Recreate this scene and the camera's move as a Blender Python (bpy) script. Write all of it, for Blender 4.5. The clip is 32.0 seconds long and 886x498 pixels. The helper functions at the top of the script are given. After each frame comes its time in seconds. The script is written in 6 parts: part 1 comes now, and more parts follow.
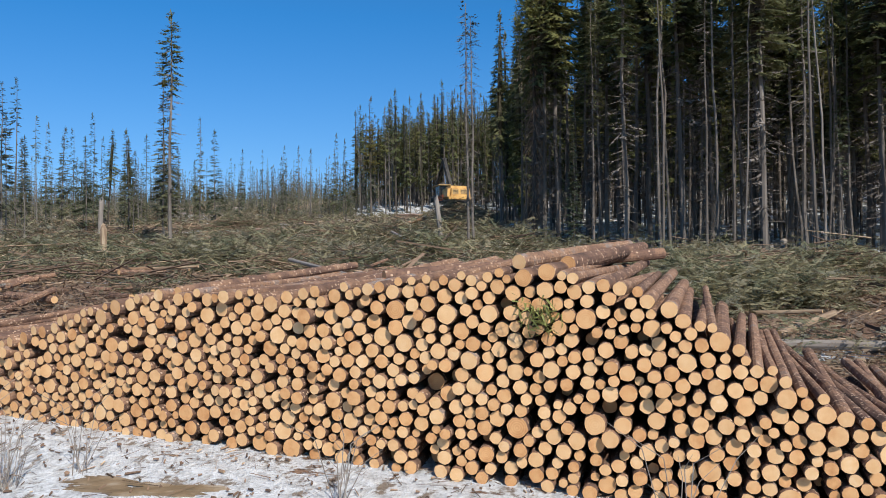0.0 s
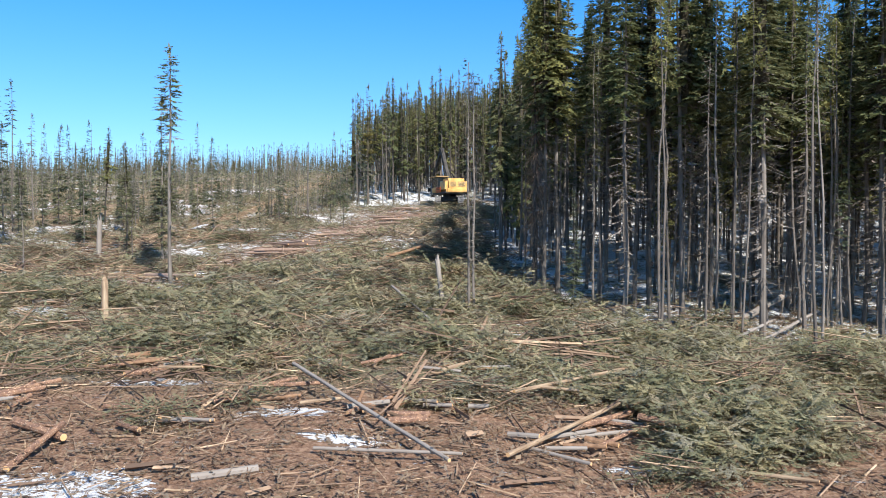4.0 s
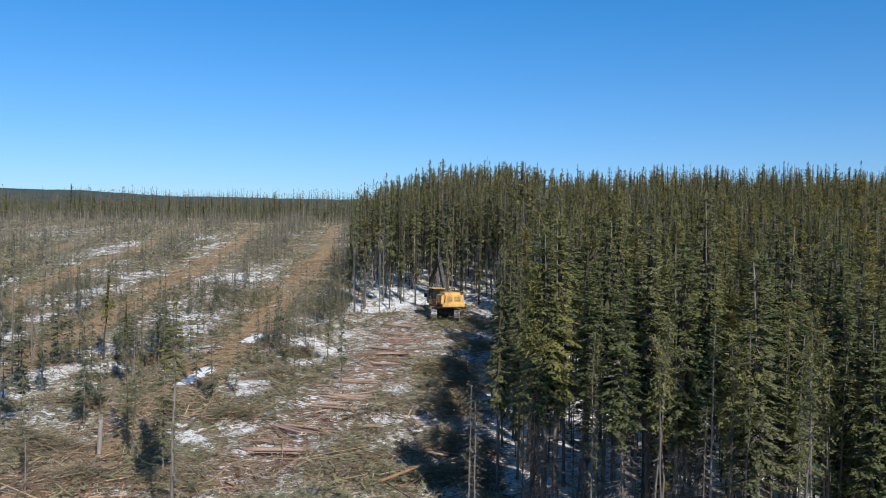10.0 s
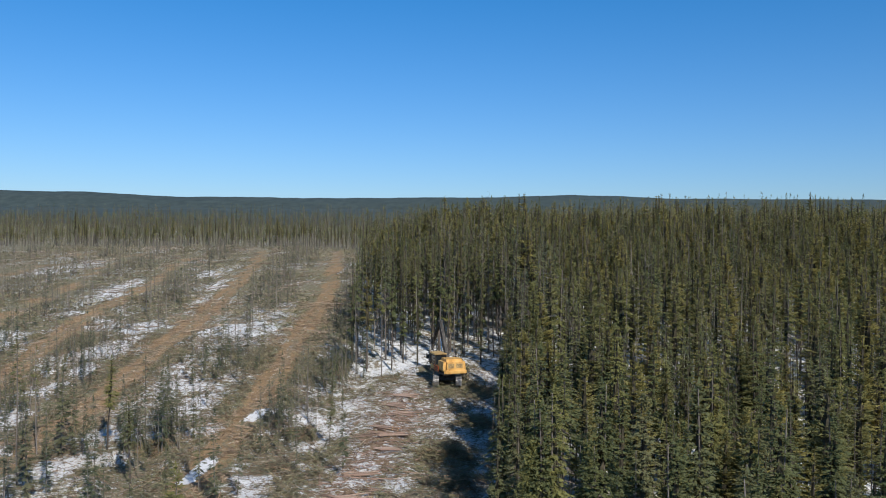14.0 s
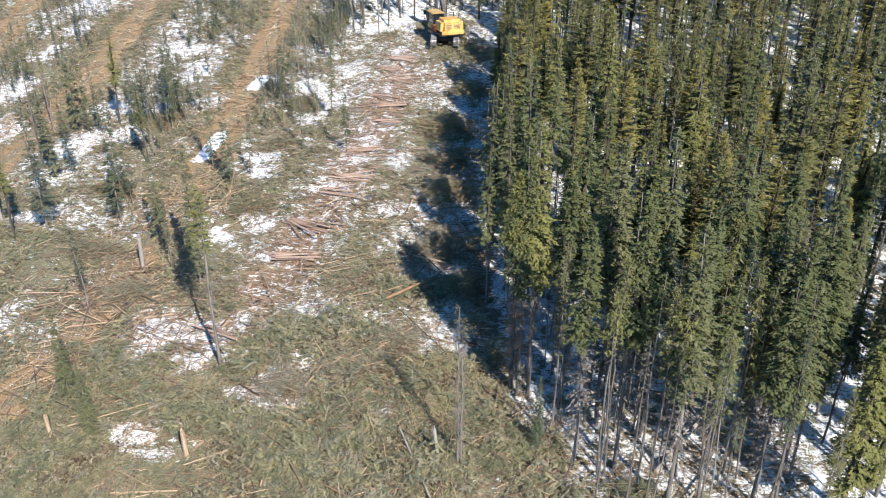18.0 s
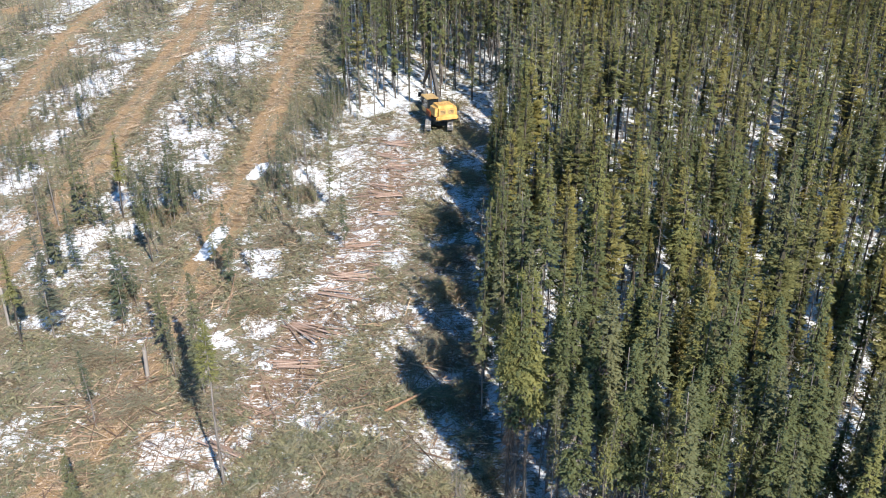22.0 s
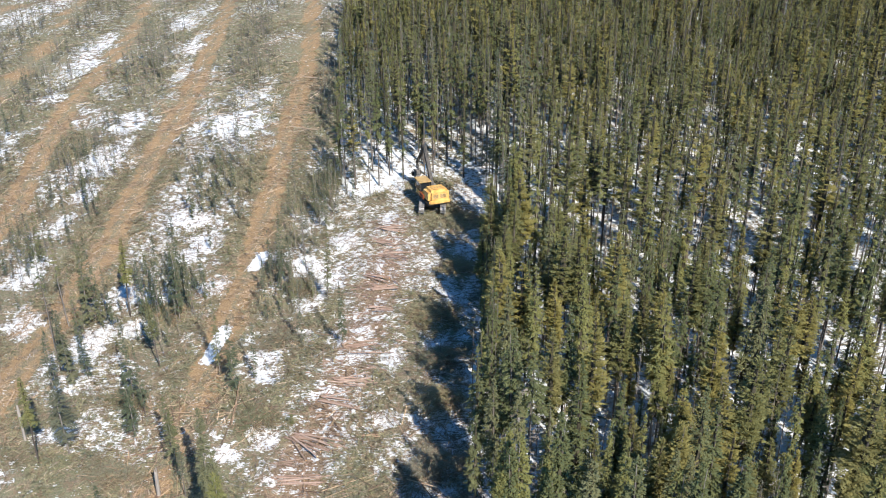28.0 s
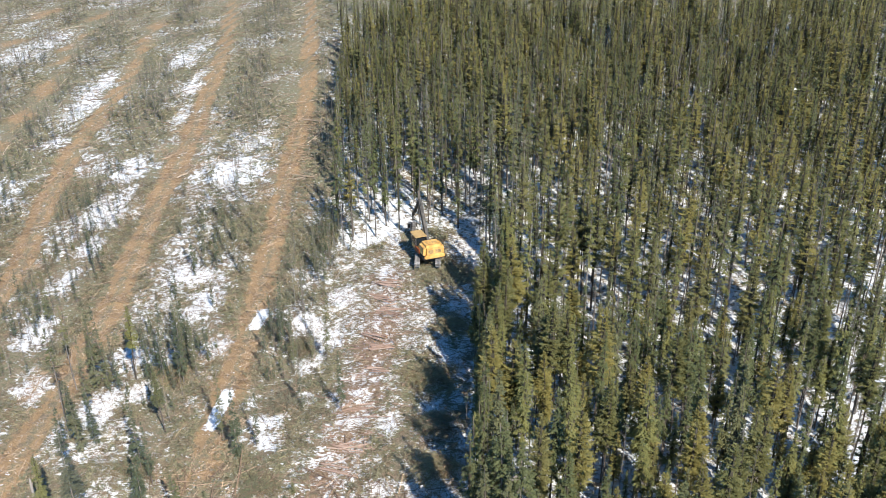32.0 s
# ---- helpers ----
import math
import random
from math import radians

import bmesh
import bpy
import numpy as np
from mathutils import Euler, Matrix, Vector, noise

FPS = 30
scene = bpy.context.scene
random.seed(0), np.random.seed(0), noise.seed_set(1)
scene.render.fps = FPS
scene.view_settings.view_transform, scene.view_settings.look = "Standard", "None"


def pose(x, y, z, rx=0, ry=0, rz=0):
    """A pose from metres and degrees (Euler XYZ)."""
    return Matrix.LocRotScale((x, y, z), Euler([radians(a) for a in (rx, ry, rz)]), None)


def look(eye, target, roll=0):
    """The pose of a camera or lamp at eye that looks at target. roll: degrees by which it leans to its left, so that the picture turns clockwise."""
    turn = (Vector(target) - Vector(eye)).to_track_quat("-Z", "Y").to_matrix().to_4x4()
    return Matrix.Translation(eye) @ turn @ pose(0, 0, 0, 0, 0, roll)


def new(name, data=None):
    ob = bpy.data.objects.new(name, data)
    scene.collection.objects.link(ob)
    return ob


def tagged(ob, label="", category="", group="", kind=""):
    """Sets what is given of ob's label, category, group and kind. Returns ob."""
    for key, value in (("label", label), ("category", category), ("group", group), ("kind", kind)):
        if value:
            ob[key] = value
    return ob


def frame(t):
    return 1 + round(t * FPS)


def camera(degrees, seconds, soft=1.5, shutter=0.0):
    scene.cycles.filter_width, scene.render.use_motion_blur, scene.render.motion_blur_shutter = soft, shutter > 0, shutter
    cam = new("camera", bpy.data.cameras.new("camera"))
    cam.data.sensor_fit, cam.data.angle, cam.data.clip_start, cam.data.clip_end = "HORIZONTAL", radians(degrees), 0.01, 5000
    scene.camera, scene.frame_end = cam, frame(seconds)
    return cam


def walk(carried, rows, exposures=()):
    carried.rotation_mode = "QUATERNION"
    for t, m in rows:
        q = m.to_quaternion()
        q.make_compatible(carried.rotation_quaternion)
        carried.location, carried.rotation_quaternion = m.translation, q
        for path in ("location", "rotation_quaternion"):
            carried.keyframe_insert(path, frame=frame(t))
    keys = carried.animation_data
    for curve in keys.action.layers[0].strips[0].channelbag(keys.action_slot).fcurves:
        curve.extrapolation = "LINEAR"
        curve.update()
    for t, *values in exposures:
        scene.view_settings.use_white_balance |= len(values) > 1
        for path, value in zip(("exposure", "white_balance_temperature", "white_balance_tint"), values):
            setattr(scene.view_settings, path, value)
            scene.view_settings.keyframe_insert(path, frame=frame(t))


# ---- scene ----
cam = camera(56.421, 32.0, soft=1.0)
EXPOSURES = [(0, 0.0), (1, 0.14), (2, 0.38), (5, 0.78), (6, 0.68), (8, 0.42), (10, 0.16), (11, 0.11), (13, 0.0), (14.5, 0.0), (15, -0.1), (15.5, 0.4), (18, 0.9), (32, 0.78)]
PATH = [
    (0, pose(0.491, -0.558, 0.103, 0, 0, 6.034) @ pose(0, 0, 0, 91.718, 0, 0) @ pose(0, 0, 0, 0, 0, -0.652)),
    (0.5, pose(0.501, -0.566, 0.523, 0, 0, 6.019) @ pose(0, 0, 0, 91.384, 0, 0) @ pose(0, 0, 0, 0, 0, -0.635)),
    (1, pose(0.510, -0.574, 0.944, 0, 0, 6.003) @ pose(0, 0, 0, 91.680, 0, 0) @ pose(0, 0, 0, 0, 0, -0.618)),
    (1.5, pose(0.520, -0.581, 1.366, 0, 0, 5.987) @ pose(0, 0, 0, 91.966, 0, 0) @ pose(0, 0, 0, 0, 0, -0.600)),
    (2, pose(0.530, -0.589, 1.789, 0, 0, 5.972) @ pose(0, 0, 0, 91.412, 0, 0) @ pose(0, 0, 0, 0, 0, -0.583)),
    (2.5, pose(0.539, -0.597, 2.275, 0, 0, 5.956) @ pose(0, 0, 0, 89.333, 0, 0) @ pose(0, 0, 0, 0, 0, -0.565)),
    (4.5, pose(0.204, -0.819, 5.061, 0, 0, 5.600) @ pose(0, 0, 0, 88.808, 0, 0) @ pose(0, 0, 0, 0, 0, 0.087)),
    (5, pose(0.121, -0.874, 6.100, 0, 0, 5.510) @ pose(0, 0, 0, 88.807, 0, 0) @ pose(0, 0, 0, 0, 0, 0.250)),
    (5.5, pose(0.037, -0.930, 7.272, 0, 0, 5.421) @ pose(0, 0, 0, 88.798, 0, 0) @ pose(0, 0, 0, 0, 0, 0.413)),
    (6, pose(-0.047, -0.985, 8.445, 0, 0, 5.332) @ pose(0, 0, 0, 88.876, 0, 0) @ pose(0, 0, 0, 0, 0, 0.576)),
    (6.5, pose(-0.077, -1.045, 9.593, 0, 0, 5.302) @ pose(0, 0, 0, 88.945, 0, 0) @ pose(0, 0, 0, 0, 0, 0.680)),
    (7, pose(-0.108, -1.105, 10.740, 0, 0, 5.273) @ pose(0, 0, 0, 88.999, 0, 0) @ pose(0, 0, 0, 0, 0, 0.783)),
    (7.5, pose(-0.139, -1.165, 11.728, 0, 0, 5.243) @ pose(0, 0, 0, 89.116, 0, 0) @ pose(0, 0, 0, 0, 0, 0.887)),
    (8, pose(-0.170, -1.224, 12.716, 0, 0, 5.213) @ pose(0, 0, 0, 89.195, 0, 0) @ pose(0, 0, 0, 0, 0, 0.991)),
    (8.5, pose(-0.201, -1.284, 13.728, 0, 0, 5.183) @ pose(0, 0, 0, 89.239, 0, 0) @ pose(0, 0, 0, 0, 0, 1.095)),
    (9, pose(-0.232, -1.344, 14.741, 0, 0, 5.154) @ pose(0, 0, 0, 89.350, 0, 0) @ pose(0, 0, 0, 0, 0, 1.199)),
    (9.5, pose(-0.189, -1.354, 15.751, 0, 0, 5.186) @ pose(0, 0, 0, 89.380, 0, 0) @ pose(0, 0, 0, 0, 0, 1.119)),
    (10, pose(-0.146, -1.364, 16.762, 0, 0, 5.219) @ pose(0, 0, 0, 89.479, 0, 0) @ pose(0, 0, 0, 0, 0, 1.039)),
    (10.5, pose(-0.103, -1.374, 17.731, 0, 0, 5.251) @ pose(0, 0, 0, 89.462, 0, 0) @ pose(0, 0, 0, 0, 0, 0.959)),
    (11, pose(-0.061, -1.385, 18.700, 0, 0, 5.284) @ pose(0, 0, 0, 89.486, 0, 0) @ pose(0, 0, 0, 0, 0, 0.879)),
    (11.5, pose(-0.018, -1.395, 19.787, 0, 0, 5.316) @ pose(0, 0, 0, 89.462, 0, 0) @ pose(0, 0, 0, 0, 0, 0.799)),
    (12, pose(0.025, -1.405, 20.875, 0, 0, 5.349) @ pose(0, 0, 0, 89.411, 0, 0) @ pose(0, 0, 0, 0, 0, 0.720)),
    (12.5, pose(0.067, -1.415, 21.953, 0, 0, 5.381) @ pose(0, 0, 0, 89.362, 0, 0) @ pose(0, 0, 0, 0, 0, 0.640)),
    (13, pose(0.110, -1.425, 23.030, 0, 0, 5.414) @ pose(0, 0, 0, 89.316, 0, 0) @ pose(0, 0, 0, 0, 0, 0.560)),
    (13.5, pose(0.179, -1.492, 24.183, 0, 0, 5.481) @ pose(0, 0, 0, 89.248, 0, 0) @ pose(0, 0, 0, 0, 0, 0.492)),
    (14, pose(0.247, -1.559, 25.336, 0, 0, 5.549) @ pose(0, 0, 0, 89.201, 0, 0) @ pose(0, 0, 0, 0, 0, 0.423)),
    (14.5, pose(0.315, -1.626, 26.272, 0, 0, 5.616) @ pose(0, 0, 0, 88.712, 0, 0) @ pose(0, 0, 0, 0, 0, 0.355)),
    (15, pose(0.383, -1.693, 27.208, 0, 0, 5.683) @ pose(0, 0, 0, 78.300, 0, 0) @ pose(0, 0, 0, 0, 0, 0.287)),
    (15.5, pose(0.452, -1.760, 27.900, 0, 0, 5.750) @ pose(0, 0, 0, 67.230, 0, 0) @ pose(0, 0, 0, 0, 0, 0.219)),
    (17.5, pose(0.453, -1.955, 31.191, 0, 0, 5.446) @ pose(0, 0, 0, 62.098, 0, 0) @ pose(0, 0, 0, 0, 0, 0.174)),
    (18, pose(0.453, -2.004, 32.081, 0, 0, 5.370) @ pose(0, 0, 0, 62.381, 0, 0) @ pose(0, 0, 0, 0, 0, 0.163)),
    (18.5, pose(0.453, -2.053, 32.970, 0, 0, 5.294) @ pose(0, 0, 0, 63.785, 0, 0) @ pose(0, 0, 0, 0, 0, 0.152)),
    (19, pose(0.453, -2.102, 33.860, 0, 0, 5.218) @ pose(0, 0, 0, 63.957, 0, 0) @ pose(0, 0, 0, 0, 0, 0.141)),
    (19.5, pose(0.414, -1.964, 34.607, 0, 0, 5.165) @ pose(0, 0, 0, 64.033, 0, 0) @ pose(0, 0, 0, 0, 0, 0.126)),
    (20, pose(0.375, -1.826, 35.353, 0, 0, 5.111) @ pose(0, 0, 0, 64.139, 0, 0) @ pose(0, 0, 0, 0, 0, 0.112)),
    (20.5, pose(0.335, -1.688, 36.099, 0, 0, 5.057) @ pose(0, 0, 0, 64.155, 0, 0) @ pose(0, 0, 0, 0, 0, 0.097)),
    (21, pose(0.296, -1.550, 36.846, 0, 0, 5.004) @ pose(0, 0, 0, 64.364, 0, 0) @ pose(0, 0, 0, 0, 0, 0.082)),
    (21.5, pose(0.257, -1.412, 37.579, 0, 0, 4.950) @ pose(0, 0, 0, 64.449, 0, 0) @ pose(0, 0, 0, 0, 0, 0.067)),
    (22, pose(0.217, -1.274, 38.313, 0, 0, 4.896) @ pose(0, 0, 0, 64.565, 0, 0) @ pose(0, 0, 0, 0, 0, 0.052)),
    (22.5, pose(0.178, -1.137, 39.047, 0, 0, 4.843) @ pose(0, 0, 0, 64.709, 0, 0) @ pose(0, 0, 0, 0, 0, 0.038)),
    (23, pose(0.139, -0.999, 39.780, 0, 0, 4.789) @ pose(0, 0, 0, 64.800, 0, 0) @ pose(0, 0, 0, 0, 0, 0.023)),
    (23.5, pose(0.159, -0.968, 40.622, 0, 0, 4.760) @ pose(0, 0, 0, 64.897, 0, 0) @ pose(0, 0, 0, 0, 0, -0.017)),
    (24, pose(0.180, -0.937, 41.463, 0, 0, 4.731) @ pose(0, 0, 0, 65.017, 0, 0) @ pose(0, 0, 0, 0, 0, -0.056)),
    (24.5, pose(0.200, -0.907, 42.304, 0, 0, 4.701) @ pose(0, 0, 0, 65.052, 0, 0) @ pose(0, 0, 0, 0, 0, -0.096)),
    (25, pose(0.221, -0.876, 43.145, 0, 0, 4.672) @ pose(0, 0, 0, 65.063, 0, 0) @ pose(0, 0, 0, 0, 0, -0.135)),
    (25.5, pose(0.241, -0.845, 44.026, 0, 0, 4.643) @ pose(0, 0, 0, 65.089, 0, 0) @ pose(0, 0, 0, 0, 0, -0.175)),
    (27.5, pose(0.323, -0.723, 47.548, 0, 0, 4.527) @ pose(0, 0, 0, 65.019, 0, 0) @ pose(0, 0, 0, 0, 0, -0.333)),
    (28, pose(0.344, -0.692, 48.544, 0, 0, 4.497) @ pose(0, 0, 0, 64.898, 0, 0) @ pose(0, 0, 0, 0, 0, -0.372)),
    (28.5, pose(0.391, -0.691, 49.541, 0, 0, 4.473) @ pose(0, 0, 0, 64.851, 0, 0) @ pose(0, 0, 0, 0, 0, -0.395)),
    (29, pose(0.438, -0.689, 50.537, 0, 0, 4.449) @ pose(0, 0, 0, 64.823, 0, 0) @ pose(0, 0, 0, 0, 0, -0.417)),
    (29.5, pose(0.485, -0.688, 51.533, 0, 0, 4.425) @ pose(0, 0, 0, 64.817, 0, 0) @ pose(0, 0, 0, 0, 0, -0.440)),
    (30, pose(0.533, -0.687, 52.529, 0, 0, 4.400) @ pose(0, 0, 0, 64.824, 0, 0) @ pose(0, 0, 0, 0, 0, -0.462)),
    (30.5, pose(0.580, -0.686, 53.437, 0, 0, 4.376) @ pose(0, 0, 0, 64.849, 0, 0) @ pose(0, 0, 0, 0, 0, -0.485)),
    (31, pose(0.627, -0.684, 54.344, 0, 0, 4.352) @ pose(0, 0, 0, 64.903, 0, 0) @ pose(0, 0, 0, 0, 0, -0.507)),
    (31.5, pose(0.675, -0.683, 55.252, 0, 0, 4.327) @ pose(0, 0, 0, 64.966, 0, 0) @ pose(0, 0, 0, 0, 0, -0.530)),
    (32, pose(0.722, -0.682, 56.159, 0, 0, 4.303) @ pose(0, 0, 0, 64.976, 0, 0) @ pose(0, 0, 0, 0, 0, -0.552)),
]
walk(cam, PATH, EXPOSURES)

# ---- light ----
SUN_DIR = Vector((0.54, -0.84, 0.0)).normalized()
SUN_ELEV = radians(40)
world = bpy.data.worlds.new("world")
scene.world = world
world.use_nodes = True
wn = world.node_tree.nodes
sky = wn.new("ShaderNodeTexSky")
sky.sky_type = "NISHITA"
sky.sun_disc = False
sky.sun_elevation = SUN_ELEV
sky.sun_rotation = math.atan2(SUN_DIR.x, SUN_DIR.y)
sky.air_density = 1.0
sky.dust_density = 0.3
sky.ozone_density = 4.0
wn["Background"].inputs["Strength"].default_value = 0.10
tint = wn.new("ShaderNodeMix")
tint.data_type, tint.blend_type = "RGBA", "MULTIPLY"
tint.inputs[0].default_value = 1.0
where = wn.new("ShaderNodeTexCoord")
axes = wn.new("ShaderNodeSeparateXYZ")
pale = wn.new("ShaderNodeValToRGB")
pale.color_ramp.elements[0].position, pale.color_ramp.elements[0].color = 0.0, (0.71, 0.84, 1.11, 1)
high = pale.color_ramp.elements.new(1.0)
high.color = (0.50, 0.84, 1.02, 1)
pale.color_ramp.elements[1].position, pale.color_ramp.elements[1].color = 0.30, (0.235, 0.85, 1.28, 1)
world.node_tree.links.new(where.outputs["Generated"], axes.inputs[0])
world.node_tree.links.new(axes.outputs[2], pale.inputs[0])
world.node_tree.links.new(pale.outputs[0], tint.inputs[7])
world.node_tree.links.new(sky.outputs[0], tint.inputs[6])
world.node_tree.links.new(tint.outputs[2], wn["Background"].inputs["Color"])
sun_data = bpy.data.lights.new("sun", "SUN")
sun_data.energy = 5.0
sun_data.angle = radians(0.53)
sun_data.color = (1.0, 0.95, 0.87)
sun = new("sun", sun_data)
to_sun = SUN_DIR * math.cos(SUN_ELEV) + Vector((0, 0, math.sin(SUN_ELEV)))
sun.matrix_world = look(to_sun * 100, (0, 0, 0))


# ---- materials ----
def nodes_of(name, rough=0.8, spec=0.3, metal=0.0):
    m = bpy.data.materials.new(name)
    m.use_nodes = True
    nt = m.node_tree
    b = nt.nodes["Principled BSDF"]
    b.inputs["Roughness"].default_value = rough
    b.inputs["Specular IOR Level"].default_value = spec
    b.inputs["Metallic"].default_value = metal
    return m, nt, b


def ramp(nt, fac, stops):
    r = nt.nodes.new("ShaderNodeValToRGB")
    while len(r.color_ramp.elements) < len(stops):
        r.color_ramp.elements.new(0.5)
    for e, (p, c) in zip(r.color_ramp.elements, stops):
        e.position, e.color = p, (*c, 1)
    nt.links.new(fac, r.inputs[0])
    return r.outputs[0]


def noise_of(nt, scale, detail=4, coord="Object", stretch=(1, 1, 1), rough=0.6):
    tc = nt.nodes.new("ShaderNodeTexCoord")
    mp = nt.nodes.new("ShaderNodeMapping")
    mp.inputs["Scale"].default_value = stretch
    n = nt.nodes.new("ShaderNodeTexNoise")
    n.inputs["Scale"].default_value = scale
    n.inputs["Detail"].default_value = detail
    n.inputs["Roughness"].default_value = rough
    nt.links.new(tc.outputs[coord], mp.inputs[0])
    nt.links.new(mp.outputs[0], n.inputs["Vector"])
    return n.outputs["Fac"]


def calc(nt, op, a, b):
    m = nt.nodes.new("ShaderNodeMath")
    m.operation = op
    for i, v in enumerate((a, b)):
        if isinstance(v, (int, float)):
            m.inputs[i].default_value = v
        else:
            nt.links.new(v, m.inputs[i])
    return m.outputs[0]


def mix(nt, fac, a, b, kind="MIX"):
    m = nt.nodes.new("ShaderNodeMix")
    m.data_type = "RGBA"
    m.blend_type = kind
    for i, v in ((0, fac), (6, a), (7, b)):
        if isinstance(v, (int, float)):
            m.inputs[i].default_value = v
        elif isinstance(v, tuple):
            m.inputs[i].default_value = (*v, 1)
        else:
            nt.links.new(v, m.inputs[i])
    return m.outputs[2]


def bump(nt, b, height, strength=0.4, dist=0.02):
    n = nt.nodes.new("ShaderNodeBump")
    n.inputs["Strength"].default_value = strength
    n.inputs["Distance"].default_value = dist
    nt.links.new(height, n.inputs["Height"])
    nt.links.new(n.outputs[0], b.inputs["Normal"])


def attr(nt, name):
    a = nt.nodes.new("ShaderNodeAttribute")
    a.attribute_name = name
    return a.outputs["Fac"]


def obj_random(nt):
    return nt.nodes.new("ShaderNodeObjectInfo").outputs["Random"]


def island_random(nt):
    return nt.nodes.new("ShaderNodeNewGeometry").outputs["Random Per Island"]


def step(nt, v, lo, hi):
    m = nt.nodes.new("ShaderNodeMapRange")
    m.interpolation_type = "SMOOTHSTEP"
    m.inputs[1].default_value, m.inputs[2].default_value = lo, hi
    nt.links.new(v, m.inputs[0])
    return m.outputs[0]


def simple(name, stops, scale=6, rough=0.8, metal=0.0, spec=0.3, bump_scale=0, bump_dist=0.01, island=0.0, obj=0.0, stretch=(1, 1, 1), coord="Object", detail=4):
    """Noise between colours, with a share of randomness per island or per object."""
    m, nt, b = nodes_of(name, rough, spec, metal)
    v = noise_of(nt, scale, detail, coord, stretch)
    v = step(nt, v, 0.25, 0.75)
    if island:
        v = calc(nt, "ADD", calc(nt, "MULTIPLY", v, 1 - island), calc(nt, "MULTIPLY", island_random(nt), island))
    if obj:
        v = calc(nt, "ADD", calc(nt, "MULTIPLY", v, 1 - obj), calc(nt, "MULTIPLY", tree_random(nt), obj))
    nt.links.new(ramp(nt, v, stops), b.inputs["Base Color"])
    if bump_scale:
        bump(nt, b, noise_of(nt, bump_scale, 3, coord, stretch), 0.5, bump_dist)
    return m


def tree_random(nt):
    """One number for each tree, single or joined."""
    return calc(nt, "FRACT", calc(nt, "ADD", obj_random(nt), attr(nt, "tint")), 0)


def pierced(nt, shader, grain, lo, hi):
    """Gaps between needles and twigs."""
    hole = nt.nodes.new("ShaderNodeBsdfTransparent")
    gap = nt.nodes.new("ShaderNodeMixShader")
    nt.links.new(step(nt, noise_of(nt, grain, 2), lo, hi), gap.inputs[0])
    nt.links.new(hole.outputs[0], gap.inputs[1])
    nt.links.new(shader, gap.inputs[2])
    nt.links.new(gap.outputs[0], nt.nodes["Material Output"].inputs[0])


def crown_material(name, cool, warm, grey, grain=12.0, brown=False, gaps=(0.45, 0.52)):
    """Needles: each tree somewhere between three greens, each bough a little lighter or darker."""
    m, nt, b = nodes_of(name, 0.75, 0.10)
    col = ramp(nt, tree_random(nt), [(0.0, cool), (0.35, cool), (0.55, grey), (0.7, warm), (1.0, warm)])
    shade = ramp(nt, island_random(nt), [(0.0, (0.84, 0.86, 0.86)), (0.5, (1.0, 1.0, 1.0)), (1.0, (1.15, 1.13, 1.10))])
    col = mix(nt, 1.0, col, shade, "MULTIPLY")
    if brown:
        dry = ramp(nt, island_random(nt), [(0.1, (0.085, 0.058, 0.038)), (0.5, (0.23, 0.175, 0.11)), (0.9, (0.46, 0.38, 0.26))])
        col = mix(nt, step(nt, noise_of(nt, 0.45, 5, rough=0.7), 0.50, 0.66), col, dry)
    nt.links.new(col, b.inputs["Base Color"])
    tr = nt.nodes.new("ShaderNodeBsdfTranslucent")
    nt.links.new(col, tr.inputs["Color"])
    ms = nt.nodes.new("ShaderNodeMixShader")
    ms.inputs[0].default_value = 0.36
    nt.links.new(b.outputs[0], ms.inputs[1])
    nt.links.new(tr.outputs[0], ms.inputs[2])
    pierced(nt, ms.outputs[0], grain, *gaps)
    return m


def twig_material():
    m, nt, b = nodes_of("dead_twigs", 0.9, 0.2)
    v = calc(nt, "ADD", calc(nt, "MULTIPLY", island_random(nt), 0.6), calc(nt, "MULTIPLY", tree_random(nt), 0.4))
    nt.links.new(ramp(nt, v, [(0.0, (0.075, 0.06, 0.05)), (0.5, (0.155, 0.130, 0.110)), (1.0, (0.29, 0.255, 0.225))]), b.inputs["Base Color"])
    pierced(nt, b.outputs[0], 14.0, 0.50, 0.54)
    return m


M_SPRUCE = crown_material("spruce_needles", (0.128, 0.141, 0.064), (0.207, 0.203, 0.076), (0.172, 0.172, 0.090))
M_PINE = crown_material("pine_needles", (0.186, 0.182, 0.074), (0.282, 0.245, 0.084), (0.222, 0.204, 0.084))
M_BOUGH = crown_material("cut_boughs", (0.212, 0.214, 0.128), (0.350, 0.312, 0.184), (0.326, 0.296, 0.220), grain=26.0, brown=True, gaps=(0.45, 0.50))
M_SCRUB = crown_material("grey_green_needles", (0.110, 0.128, 0.078), (0.180, 0.180, 0.098), (0.165, 0.162, 0.115))
M_DRYBOUGH = crown_material("dry_boughs", (0.22, 0.155, 0.105), (0.33, 0.245, 0.168), (0.28, 0.225, 0.175), gaps=(0.45, 0.5))
M_DEADTWIG = twig_material()
# inner twig brown, darkened to stand for the shade inside the crown
M_INNER = simple("shaded_crown_core", [(0.0, (0.030, 0.027, 0.018)), (1.0, (0.085, 0.072, 0.045))], 7, 0.95)
M_TRUNK = simple("trunk_bark", [(0.0, (0.042, 0.034, 0.028)), (0.6, (0.105, 0.085, 0.070)), (1.0, (0.25, 0.21, 0.175))], 5, 0.9, obj=0.55, bump_scale=20, stretch=(1, 1, 0.15))
